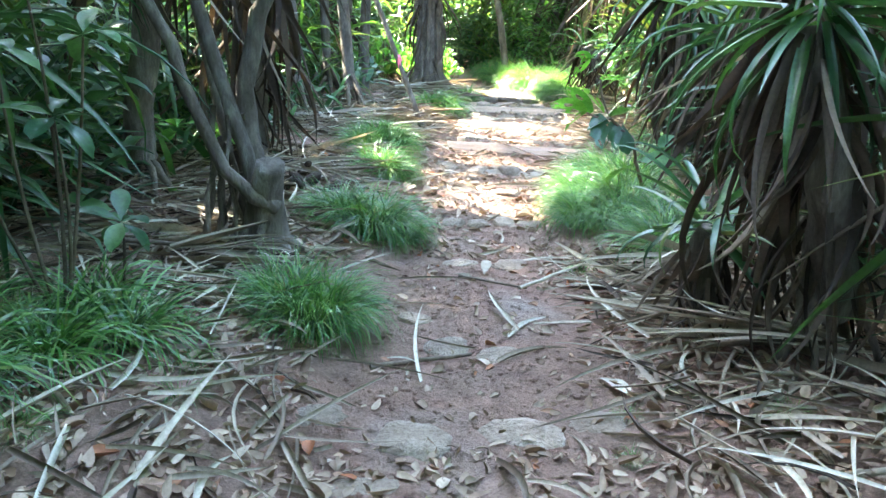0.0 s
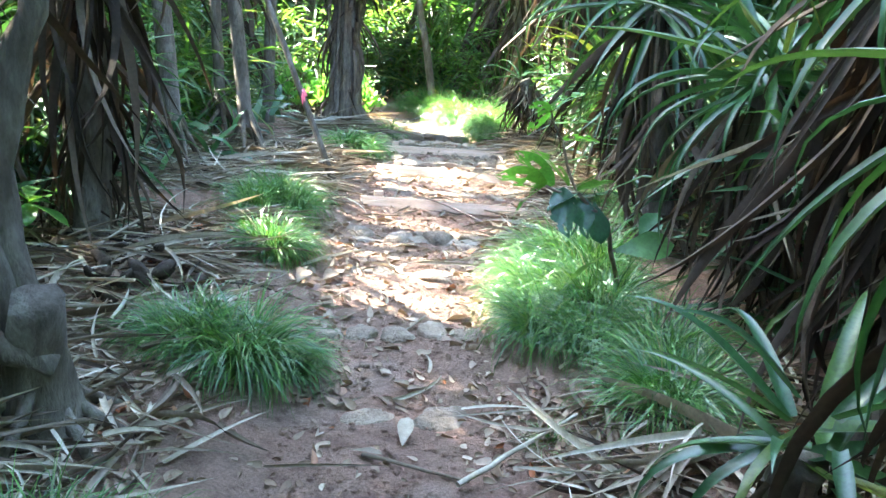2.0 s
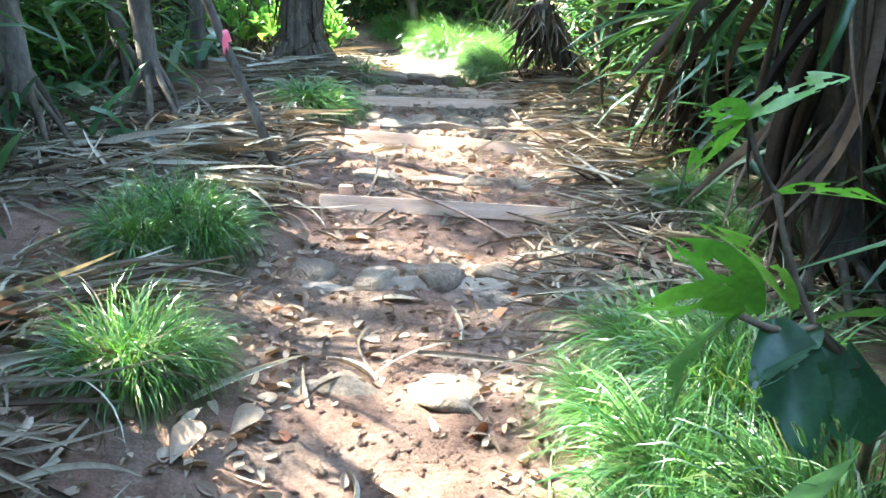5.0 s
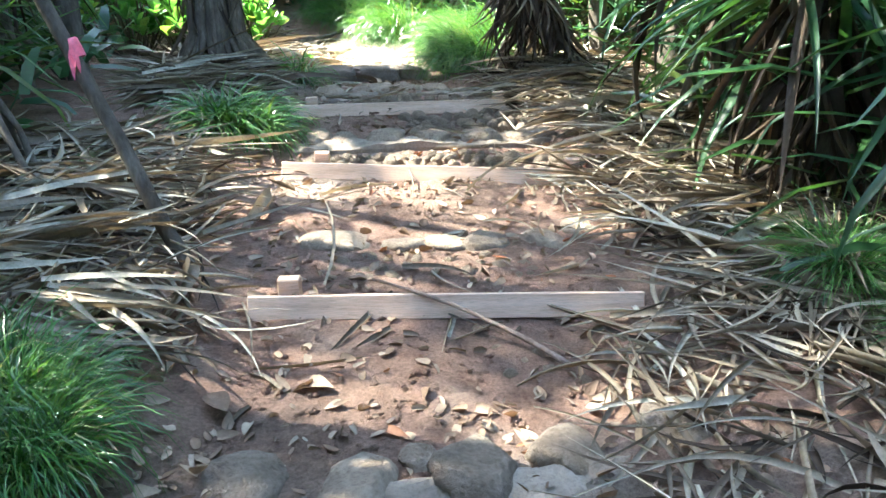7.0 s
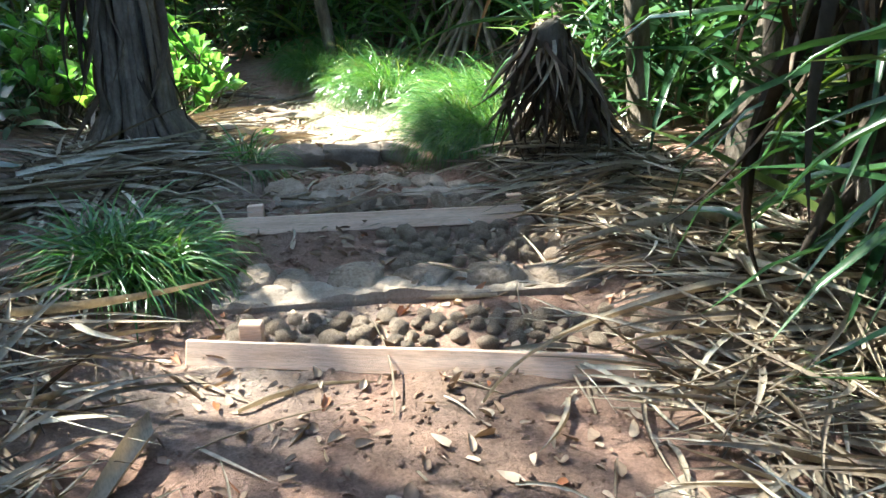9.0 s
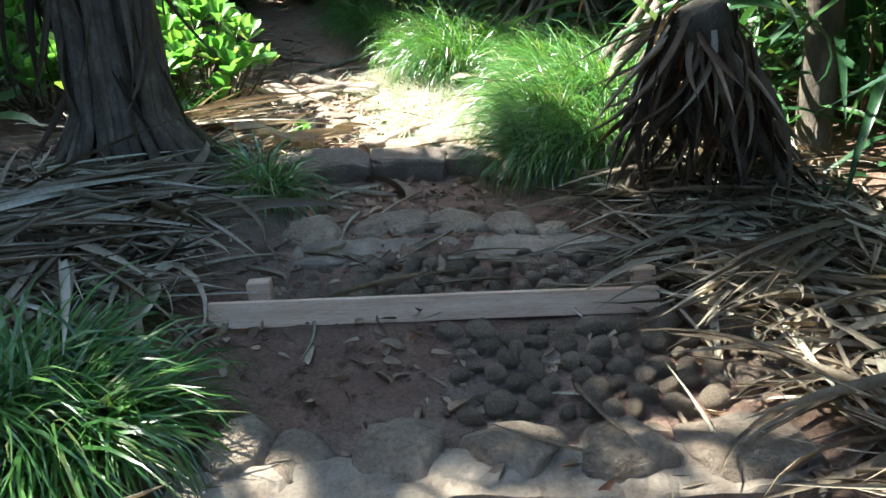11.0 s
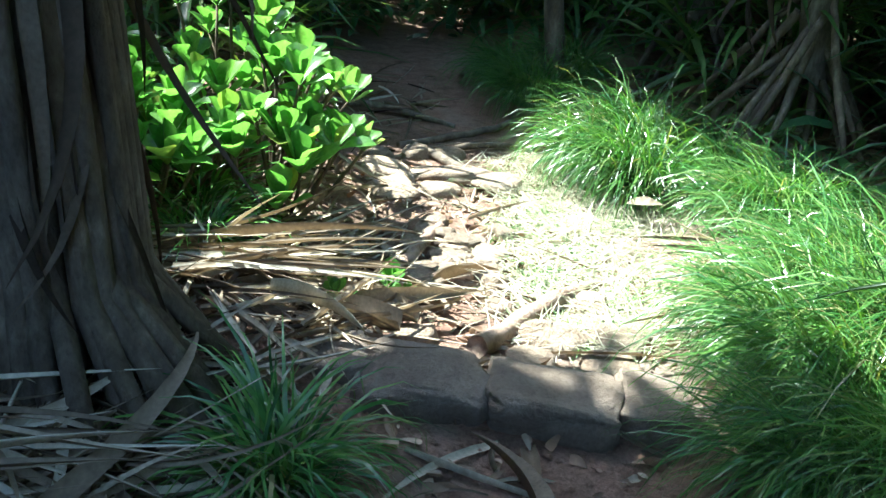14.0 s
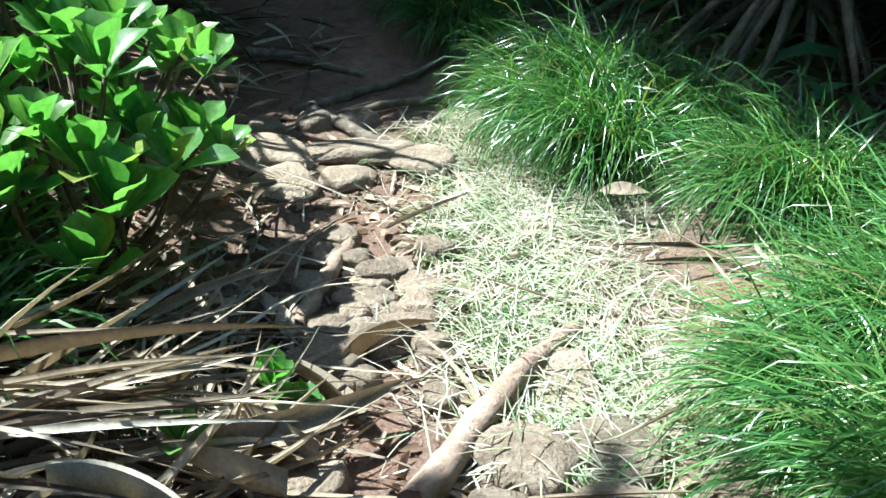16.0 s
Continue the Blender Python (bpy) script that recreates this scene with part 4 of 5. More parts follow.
# ---- stones, sills and boards across the path ----
def stone_row(label, rows, tilt=0.15, square=0.0, mat=None):
    x0, y0 = rows[0][:2]
    row = empty("stone_row", x0, y0, gz(x0, y0), label, "stone row", "stone rows across the path")
    for i, (x, y, sx, sy, sz, up) in enumerate(rows):
        me = stone_mesh("stone", sx * 1.1, sy * 1.1, sz, x * 3 + y, mat or STONE, 4 if square else 3, 0.26 if square else 0.25, 0.8 if square else 0.62, square)
        part("stone", me, row, Matrix.Translation((x - x0, y - y0, gz(x, y) - gz(x0, y0) + (up if tilt < 0.1 else 0.5 * up) - 0.45 * sz)) @ Euler((spread(-tilt, tilt), spread(-tilt, tilt), spread(-0.4, 0.4) * (0.25 if square else 1))).to_matrix().to_4x4())
    return row


stone_row("row of worn grey stones sunk in the soil of the path", [(-0.43, 2.68, 0.15, 0.11, 0.07, 0.0), (-0.08, 2.56, 0.16, 0.13, 0.08, 0.0), (0.29, 2.6, 0.18, 0.12, 0.07, 0.0), (0.62, 2.67, 0.13, 0.11, 0.06, 0.0), (-0.24, 2.22, 0.13, 0.09, 0.05, 0.0)])
stone_row("flat grey stones and a pale one in the path's surface", [(0.1, 4.95, 0.14, 0.1, 0.06, 0.0), (0.47, 4.95, 0.17, 0.13, 0.06, 0.0), (0.05, 3.5, 0.13, 0.1, 0.05, 0.0), (0.3, 3.4, 0.14, 0.1, 0.05, 0.0), (-0.13, 3.85, 0.09, 0.07, 0.05, 0.02)])
stone_row("row of rounded boulders packed side by side across the path", [(-0.12, 5.92, 0.1, 0.12, 0.09, 0.02), (0.07, 5.92, 0.1, 0.12, 0.09, 0.03), (0.27, 5.93, 0.11, 0.13, 0.1, 0.03), (0.47, 5.97, 0.09, 0.13, 0.09, 0.03), (0.66, 5.92, 0.1, 0.12, 0.08, 0.02)])
stone_row("flat pale stones forming a low step in the path", [(0.2, 7.08, 0.2, 0.14, 0.07, 0.01), (0.58, 7.05, 0.15, 0.15, 0.07, 0.02), (-0.05, 7.1, 0.09, 0.09, 0.05, 0.0), (0.85, 7.1, 0.1, 0.1, 0.05, 0.0)])
stone_row("row of rounded grey boulders set in old cement", [(0.02, 8.34, 0.13, 0.13, 0.09, 0.05), (0.33, 8.27, 0.14, 0.13, 0.09, 0.06), (0.7, 8.27, 0.15, 0.14, 0.11, 0.07), (1.0, 8.31, 0.13, 0.12, 0.09, 0.05), (1.36, 8.3, 0.13, 0.12, 0.07, 0.03), (0.52, 8.36, 0.06, 0.06, 0.05, 0.03)])
stone_row("broken row of flat grey stones in the trodden soil", [(0.42, 9.98, 0.2, 0.13, 0.08, 0.03), (0.72, 9.95, 0.12, 0.11, 0.06, 0.01), (0.92, 9.92, 0.12, 0.1, 0.06, 0.01), (1.12, 9.9, 0.14, 0.1, 0.06, 0.02), (1.42, 9.84, 0.13, 0.1, 0.06, 0.02), (1.62, 9.95, 0.1, 0.1, 0.05, 0.01)])
stone_row("row of boulders set along the cement sill", [(0.4, 11.76, 0.1, 0.12, 0.1, 0.09), (0.57, 11.72, 0.1, 0.12, 0.1, 0.09), (0.86, 11.7, 0.15, 0.13, 0.11, 0.10), (1.19, 11.65, 0.15, 0.13, 0.09, 0.09), (1.5, 11.62, 0.15, 0.13, 0.11, 0.10), (1.82, 11.58, 0.21, 0.15, 0.11, 0.10)])
stone_row("row of dark boulders along the shaded cement sill", [(0.6, 13.3, 0.15, 0.13, 0.1, 0.07), (0.93, 13.32, 0.19, 0.14, 0.11, 0.07), (1.24, 13.28, 0.16, 0.14, 0.11, 0.07), (1.5, 13.22, 0.13, 0.12, 0.08, 0.06), (1.68, 13.2, 0.09, 0.09, 0.07, 0.05)])
stone_row("row of large squared basalt blocks forming a step", [(0.66, 14.34, 0.24, 0.16, 0.12, 0.07), (1.1, 14.33, 0.25, 0.17, 0.13, 0.075), (1.46, 14.35, 0.16, 0.16, 0.12, 0.06), (0.36, 14.42, 0.16, 0.14, 0.1, 0.02)], 0.05, 0.72, BLOCK)
stone_row("cobbles and flat pale stones lying in the sunlit path", [(0.68, 15.62, 0.11, 0.09, 0.05, 0.08), (0.55, 15.45, 0.09, 0.08, 0.05, 0.08), (0.82, 15.5, 0.13, 0.1, 0.05, 0.08), (0.74, 15.8, 0.1, 0.08, 0.05, 0.08), (0.6, 15.28, 0.09, 0.07, 0.05, 0.08), (0.86, 15.72, 0.1, 0.08, 0.05, 0.08), (0.76, 15.36, 0.08, 0.07, 0.04, 0.07), (0.9, 15.3, 0.08, 0.07, 0.04, 0.07),
          (1.28, 15.15, 0.14, 0.15, 0.06, 0.08), (1.14, 14.82, 0.13, 0.12, 0.07, 0.09), (1.36, 14.86, 0.15, 0.13, 0.07, 0.09), (1.05, 14.6, 0.1, 0.1, 0.06, 0.07), (1.35, 14.62, 0.12, 0.1, 0.06, 0.07), (0.6, 14.72, 0.1, 0.09, 0.06, 0.07), (0.55, 16.9, 0.3, 0.16, 0.07, 0.1), (0.88, 16.82, 0.2, 0.14, 0.06, 0.1), (0.22, 16.8, 0.2, 0.14, 0.07, 0.1),
          (0.35, 17.2, 0.12, 0.1, 0.08, 0.1), (0.55, 17.25, 0.12, 0.1, 0.08, 0.1), (0.12, 17.1, 0.1, 0.1, 0.07, 0.1), (0.3, 16.5, 0.16, 0.13, 0.05, 0.08), (0.55, 16.6, 0.14, 0.1, 0.05, 0.08)])


g = np.random.default_rng(17)
cobbles = [(g.uniform(0.48, 1.0), 15.1 + 0.95 * i / 20, g.uniform(0.05, 0.09), g.uniform(0.045, 0.075), g.uniform(0.04, 0.06), g.uniform(0.08, 0.13)) for i in range(20)]
stone_row("loose pale cobbles heaped along the edge of the dry grass", cobbles)


def sill(label, x0, x1, y0, y1, dy, up, seed):
    """A cement sill with a sharp broken front edge."""
    n, m = 70, 9
    zb = gz((x0 + x1) / 2, y0)
    vs, fs = [], []
    for i in range(n + 1):
        u = i / n
        x = x0 + (x1 - x0) * u
        s = dy * u
        j = 0.02 * noise.noise((x * 4, seed, 0)) + 0.008 * noise.noise((x * 21, seed, 4))
        end = 0.05 * (1 if 0.02 < u < 0.98 else 0)
        for k in range(m + 1):
            w = (k - 2) / (m - 3)
            if k == 0:
                vs.append((x, y0 + s + j, zb - 0.14))
            elif k == 1:
                vs.append((x, y0 + s + j, zb + up - 0.012))
            elif k == m:
                vs.append((x, y1 + s, zb - 0.14))
            else:
                y = y0 + s + j * (1 - w) + 0.01 + (y1 - y0 - 0.02) * w
                vs.append((x, y, zb + up + 0.035 * noise.noise((x * 2.3, y * 5, seed)) + 0.02 * noise.noise((x * 6, y * 7, seed)) + 0.016 * noise.noise((x * 14, y * 14, seed)) + 0.005 * noise.noise((x * 40, y * 40, seed)) - (0.02 if w > 0.9 else 0)))
    for i in range(n):
        for k in range(m):
            a = i * (m + 1) + k
            fs.append((a, a + m + 1, a + m + 2, a + 1))
    fs.append(list(range(m + 1)))
    fs.append([n * (m + 1) + k for k in range(m, -1, -1)])
    me = mesh_of("cement_sill", vs, fs, CEMENT, False)
    return tagged(new("cement_sill", me), label, "sill", "cement sills across the path")


sill("weathered grey cement sill across the path, in front of boulders", 0.22, 2.0, 11.5, 11.74, -0.1, 0.035, 1)
sill("rough shaded cement sill across the path", 0.5, 1.85, 12.98, 13.2, -0.1, -0.004, 2)
sill("crumbling brownish cement apron below a row of boulders", -0.15, 1.3, 8.14, 8.32, -0.05, 0.012, 3)


def box_mesh(name, sx, sy, sz, mat, bevel=0.004, seed=0):
    bm = bmesh.new()
    bmesh.ops.create_cube(bm, size=1)
    bmesh.ops.scale(bm, vec=(sx, sy, sz), verts=bm.verts)
    long_edges = [e for e in bm.edges if abs(e.verts[0].co.x - e.verts[1].co.x) > sx * 0.5]
    bmesh.ops.subdivide_edges(bm, edges=long_edges, cuts=12 if sx > 0.5 else 1)
    for v in bm.verts:
        v.co += Vector((0, noise.noise((v.co.x * 2.2, seed, 0)) * 0.006, noise.noise((v.co.x * 2.2, seed, 6)) * 0.006))
    bmesh.ops.bevel(bm, geom=list(bm.edges), offset=bevel, segments=1, affect="EDGES")
    me = bpy.data.meshes.new(name)
    bm.to_mesh(me)
    bm.free()
    me.materials.append(mat)
    return me


def board(x0, y0, x1, y1, top, label, pegs, seed):
    """A plank on edge across the path, held by square pegs driven in behind it."""
    d = Vector((x1 - x0, y1 - y0, 0))
    a = math.atan2(d.y, d.x)
    z = top - 0.04
    thing = empty("plank_edging", (x0 + x1) / 2, (y0 + y1) / 2, z, label, "plank", "plank steps")
    thing.rotation_euler = (0, 0, a)
    part("plank", box_mesh("plank", d.length, 0.035, 0.1, PLANK, 0.004, seed), thing, Euler((-0.35, 0, 0)).to_matrix().to_4x4())
    for s in pegs:
        part("peg", box_mesh("peg", 0.09, 0.055, 0.26, PLANK, 0.005, seed + s), thing, Matrix.Translation((s * d.length / 2, 0.09, -0.04)) @ Euler((spread(-0.08, 0.05), spread(-0.08, 0.08), spread(-0.1, 0.1))).to_matrix().to_4x4())
    return thing


board(0.0, 9.33, 1.56, 9.06, -0.14, "pale reddish plank on edge across the path, held by pegs", (-0.8,), 1)
board(0.15, 11.12, 1.9, 10.6, -0.14, "sun-bleached plank on edge across the path, held by square pegs", (-0.75, 0.9), 2)
board(0.21, 12.54, 1.9, 12.43, -0.13, "brown sawn plank on edge across the path, held by square pegs", (-0.78, 0.96), 3)


def pebbles(label, count, x0, x1, y0, y1, slope, size, seed, up=0.0):
    g = np.random.default_rng(seed)
    bed = empty("pebble_bed", x0, y0, gz(x0, y0), label, "pebbles", "beds of pebbles")
    placed = []
    tries = 0
    while len(placed) < count and tries < 20000:
        tries += 1
        s = size * g.uniform(0.7, 1.25)
        u = g.random()
        x, y = x0 + (x1 - x0) * u, y0 + (y1 - y0) * g.random() + slope * u
        if all(math.hypot(x - a, y - b) > (s + c) * 0.86 for a, b, c in placed):
            placed.append((x, y, s))
    for x, y, s in placed:
        me = PEBBLES[int(g.integers(len(PEBBLES)))]
        part("pebble", me, bed, Matrix.Translation((x - x0, y - y0, gz(x, y) - gz(x0, y0) + up)) @ Euler((g.uniform(-0.3, 0.3), g.uniform(-0.3, 0.3), g.uniform(0, 6.28))).to_matrix().to_4x4() @ Matrix.Diagonal((s, s * g.uniform(0.7, 0.95), s * g.uniform(0.6, 0.8), 1)))
    return bed


PEBBLES = [stone_mesh("pebble", 1, 1, 1, 40 + i, STONE, 2, 0.2) for i in range(6)]
pebbles("bed of rounded grey pebbles laid against the cement sill", 150, 0.3, 1.95, 11.14, 11.42, -0.28, 0.052, 1, 0.018)
pebbles("bed of grey pebbles half covered with dead leaves", 110, 1.08, 2.1, 11.84, 12.36, -0.05, 0.056, 2, 0.022)
pebbles("shaded bed of grey pebbles behind the plank", 75, 0.8, 1.95, 12.6, 12.92, -0.08, 0.056, 3, 0.025)
pebbles("shaded bed of grey pebbles sunk in the dark soil", 30, 0.45, 0.8, 12.64, 12.95, 0, 0.042, 4, -0.01)
pebbles("loose small stones in the red soil of the path", 26, 0.3, 1.3, 9.6, 9.85, -0.1, 0.04, 5, -0.01)
pebbles("few small pebbles in the red soil before the plank", 8, 0.9, 1.4, 8.7, 9.0, -0.1, 0.035, 6, -0.01)

# ---- dead leaves on the ground ----
def litter_spots(n, g, spots):
    w = np.array([s[5] for s in spots], float)
    pick = g.choice(len(spots), n, p=w / w.sum())
    return np.array([(g.uniform(spots[i][0], spots[i][1]), g.uniform(spots[i][2], spots[i][3]), spots[i][4]) for i in pick])


# x range, y range, heap height, share
SPOTS = [(0.85, 2.2, 2.0, 4.9, 0.06, 4), (-3.0, -0.6, 3.3, 8.0, 0.10, 14), (-2.4, -0.5, 1.2, 3.2, 0.04, 2.5), (-2.2, -0.25, 8.8, 11.6, 0.07, 13), (1.8, 2.9, 8.4, 10.6, 0.05, 8), (2.15, 3.0, 10.6, 12.6, 0.07, 9), (1.45, 1.8, 9.4, 12.2, 0.01, 0.5), (-0.9, 0.05, 12.5, 14.1, 0.09, 7), (2.0, 2.9, 12.4, 13.8, 0.08, 6),
         (-0.9, 0.45, 14.4, 15.5, 0.08, 5), (1.2, 2.6, 7.0, 9.0, 0.05, 5), (-0.2, 1.2, 8.6, 11.2, 0.01, 0.25), (0.3, 1.6, 12.6, 14.2, 0.01, 0.5), (0.3, 1.5, 14.6, 17.0, 0.02, 0.6), (-3.2, 0.3, 15.5, 19.0, 0.05, 4), (1.9, 3.6, 14.0, 19.0, 0.05, 4), (-0.5, 0.8, 2.2, 8.0, 0.01, 0.4)]
g = np.random.default_rng(3)
litter = empty("leaf_litter", 0, 0, 0, "deep litter of long dead pale brown strap leaves", "leaf litter", kind="stuff")


def litter_mesh(n, mat, lmin, lmax, wmin, wmax, segs, seed, spots=SPOTS):
    g = np.random.default_rng(seed)
    s = litter_spots(n, g, spots)
    z = np.array([gz(x, y) for x, y, _ in s]) + 0.012 + s[:, 2] * g.random(n) ** 1.5
    p = np.stack((s[:, 0], s[:, 1], z), -1)
    length = g.uniform(lmin, lmax, n)
    el = g.normal(0.06, 0.12, n)
    return straps(p, g.uniform(0, 6.28, n), el, length, g.uniform(wmin, wmax, n), g.uniform(0.0, 0.35, n), segs, g.uniform(0.2, 1.0, n), g.normal(0, 0.7, n), g.normal(0, 0.7, n), 1.2)


v, f = joined([litter_mesh(9000, DEAD, 0.15, 0.7, 0.008, 0.03, 6, 11)])
tagged(part("strap_litter", mesh_of("strap_litter", v, f, DEAD), litter), kind="stuff")
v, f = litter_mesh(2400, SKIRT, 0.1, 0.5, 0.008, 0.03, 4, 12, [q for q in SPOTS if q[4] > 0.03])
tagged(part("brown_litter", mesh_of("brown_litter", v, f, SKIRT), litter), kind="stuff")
NEAR = [(0.9, 1.7, 2.4, 4.6, 0.05, 3), (-2.0, -1.0, 3.6, 7.5, 0.08, 8), (-1.6, -0.45, 8.8, 11.4, 0.07, 10), (1.9, 2.6, 8.6, 10.6, 0.06, 7), (2.25, 2.8, 10.6, 12.6, 0.08, 8), (-0.8, 0.1, 12.5, 13.9, 0.09, 8), (2.05, 2.5, 12.5, 13.5, 0.08, 6), (-0.7, 0.4, 14.5, 15.4, 0.1, 5)]
s = litter_spots(250, g, NEAR)
for x, y, h in s:
    k = spread(0.45, 1.0)
    part("dead_leaf", FALLEN[int(rng.integers(len(FALLEN)))], litter, Matrix.Translation((x, y, gz(x, y) + 0.02 + h * rng.random())) @ turned(spread(0, 6.28), spread(-0.05, 0.22), spread(-0.6, 0.6)) @ Matrix.Diagonal((k, spread(0.4, 0.95), k, 1)))

g = np.random.default_rng(61)
for x, y, az, L, n in ((1.95, 12.5, -1.0, 0.8, 14), (2.5, 12.1, 2.9, 0.6, 14), (2.5, 12.85, 3.3, 0.7, 12), (2.6, 12.5, 3.6, 0.9, 16), (2.4, 11.7, 4.5, 0.8, 14), (2.4, 11.1, 4.6, 0.7, 12), (2.45, 10.4, 4.1, 0.6, 14), (2.35, 9.6, 3.2, 0.6, 14), (2.25, 8.9, 2.9, 0.6, 14), (2.4, 9.2, 4.1, 0.8, 14),
                       (-0.75, 13.2, 0.1, 1.0, 18), (-0.8, 12.9, 0.4, 1.1, 16), (-0.6, 13.5, -0.2, 0.9, 16), (-0.9, 12.6, 0.2, 1.0, 14), (-0.3, 12.75, -0.9, 0.8, 12), (-0.9, 10.4, -0.4, 0.9, 16), (-1.0, 9.6, 0.2, 0.8, 14), (-0.7, 9.2, -0.5, 0.7, 12), (-1.4, 4.0, 0.3, 0.8, 14), (-1.7, 5.0, -0.2, 0.8, 14), (1.5, 3.6, 3.4, 0.8, 14), (1.6, 3.0, 2.9, 0.8, 14), (1.4, 4.3, 3.6, 0.7, 12),
                       (-0.4, 14.7, 0.1, 1.0, 16), (-0.5, 14.9, -0.3, 0.9, 14), (-0.2, 14.55, 0.4, 0.8, 12), (-1.2, 6.6, -0.3, 0.8, 14), (-0.95, 7.6, 0.3, 0.7, 12)):
    p = np.stack((x + g.normal(0, 0.05, n), y + g.normal(0, 0.05, n), np.full(n, gz(x, y)) + g.uniform(0.04, 0.13, n)), -1)
    v, f = straps(p, az + g.normal(0, 0.22, n), g.normal(0.05, 0.1, n), L * g.uniform(0.6, 1.1, n), g.uniform(0.014, 0.04, n), g.uniform(0.05, 0.3, n), 8, g.uniform(0.3, 1.0, n), g.normal(0, 0.3, n), g.normal(0, 0.5, n), 1.2)
    tagged(part("leaf_bundle", mesh_of("leaf_bundle", v, f, DEAD), litter), kind="stuff")

n = 15000
cy = g.uniform(1.5, 17.5, n)
cx = np.array([centre(q) + half(q) * 1.15 * d for q, d in zip(cy, g.uniform(-1, 1, n))])
r = 0.003 + 0.017 * g.random(n) ** 4
octa = np.array([(1, 0, 0), (0, 1, 0), (-1, 0, 0), (0, -1, 0), (0, 0, 0.7), (0, 0, -0.7)])
jit = g.uniform(0.6, 1.3, (n, 6, 1))
v = (octa[None] * jit * r[:, None, None]) + np.stack((cx, cy, np.array([gz(a, q) for a, q in zip(cx, cy)]) + r * 0.2), -1)[:, None]
tri = np.array([(0, 1, 4), (1, 2, 4), (2, 3, 4), (3, 0, 4), (1, 0, 5), (2, 1, 5), (3, 2, 5), (0, 3, 5)])
f = (np.arange(n)[:, None, None] * 6 + tri[None]).reshape(-1, 3)
tagged(new("soil_crumbs", mesh_of("soil_crumbs", v.reshape(-1, 3), f, SOIL)), "crumbs of soil and grit strewn over the path", "grit", kind="stuff")

WIDE = [unit_leaf("dead_leaf", DEAD, 0.1, d, f, y, 1.2, 10, r) for d, f, y, r in ((0.3, 0.9, 0.4, 0.3), (0.5, 1.2, -0.5, -0.5), (0.2, 0.7, 0.8, 0.8))]
for x, y, up, az, el, k in ((0.55, 14.6, 0.12, 2.9, 0.05, 0.9), (0.35, 14.75, 0.1, 0.2, 0.05, 0.8), (0.6, 14.75, 0.08, 2.7, 0.1, 0.8), (0.7, 14.95, 0.05, 2.2, 0.15, 0.6), (0.1, 14.5, 0.15, 0.1, 0.0, 0.5), (0.62, 15.2, 0.05, 1.1, 0.2, 0.5), (0.45, 15.35, 0.05, 2.0, 0.25, 0.5),
                            (-0.1, 13.1, 0.1, 0.9, 0.15, 0.5), (1.05, 13.75, 0.04, 1.75, 0.1, 0.5), (-0.25, 9.6, 0.08, 5.0, 0.1, 0.6), (0.1, 10.6, 0.06, 4.5, 0.1, 0.8)):
    part("dead_leaf", WIDE[int(rng.integers(3))], litter, Matrix.Translation((x, y, gz(x, y) + up)) @ turned(az, el, spread(-0.5, 0.5)) @ Matrix.Diagonal((k * 0.75, spread(0.5, 0.8), k, 1)))

# small broad leaves and chips
def flecks(n, mat, seed, spots, lo, hi):
    g = np.random.default_rng(seed)
    s = litter_spots(n, g, spots)
    p = np.stack((s[:, 0], s[:, 1], np.array([gz(x, y) for x, y, _ in s]) + 0.008 + 0.3 * s[:, 2] * g.random(n)), -1)
    length = g.uniform(lo, hi, n)
    return straps(p, g.uniform(0, 6.28, n), g.normal(0.1, 0.25, n), length, length * g.uniform(0.3, 0.6, n), g.normal(0.4, 0.5, n), 4, g.uniform(0, 0.8, n), g.normal(0, 0.4, n), g.normal(0, 0.5, n), 1.2)


FL = [(-2.0, -0.55, 1.0, 5.2, 0.05, 12), (0.75, 2.2, 1.0, 5.2, 0.05, 14), (-0.6, 0.8, 1.0, 2.5, 0.02, 3), (-1.4, 0.0, 5.0, 8.5, 0.05, 6), (-0.5, 0.9, 1.8, 5.5, 0.01, 1.5), (-0.1, 0.9, 5.0, 8.6, 0.01, 1.6), (0.6, 1.6, 4.4, 8.6, 0.04, 5), (-0.8, 2.6, 8.5, 13.5, 0.03, 8), (-0.6, 1.6, 13.5, 17.0, 0.03, 5)]
v, f = flecks(12000, FLECK, 21, FL, 0.02, 0.09)
tagged(part("broad_leaf_litter", mesh_of("broad_leaf_litter", v, f, FLECK), litter), kind="stuff")

# dry matted grass in the sun
g = np.random.default_rng(44)
n = 4200
cx = g.normal(1.3, 0.23, n)
cy = g.uniform(14.75, 17.3, n)
cx += (16.0 - cy) * 0.05
p = np.stack((cx, cy, np.array([gz(a, b) for a, b in zip(cx, cy)]) + g.uniform(0.0, 0.04, n)), -1)
v, f = straps(p, g.uniform(0, 6.28, n), g.normal(0.2, 0.2, n), g.uniform(0.1, 0.32, n), g.uniform(0.003, 0.007, n), g.uniform(0.1, 0.8, n), 4, 0, g.normal(0, 0.6, n), 0.0, 1.3, 2)
tagged(new("dry_grass_mat", mesh_of("dry_grass_mat", v, f, STRAW)), "mat of dry trampled grass bleached by the sun on the path", "dry grass", kind="stuff")


g = np.random.default_rng(45)
for i in range(22):
    grass(1.3 + g.normal(0, 0.2), 14.9 + 2.2 * i / 22 + g.normal(0, 0.08), 0.75, 0.5, "small wisp of green grass growing through the dry mat", wisp=True)
for x, y in ((1.4, 4.75), (1.55, 5.3)):
    grass(x, y, 0.85, 0.8, SHADY)

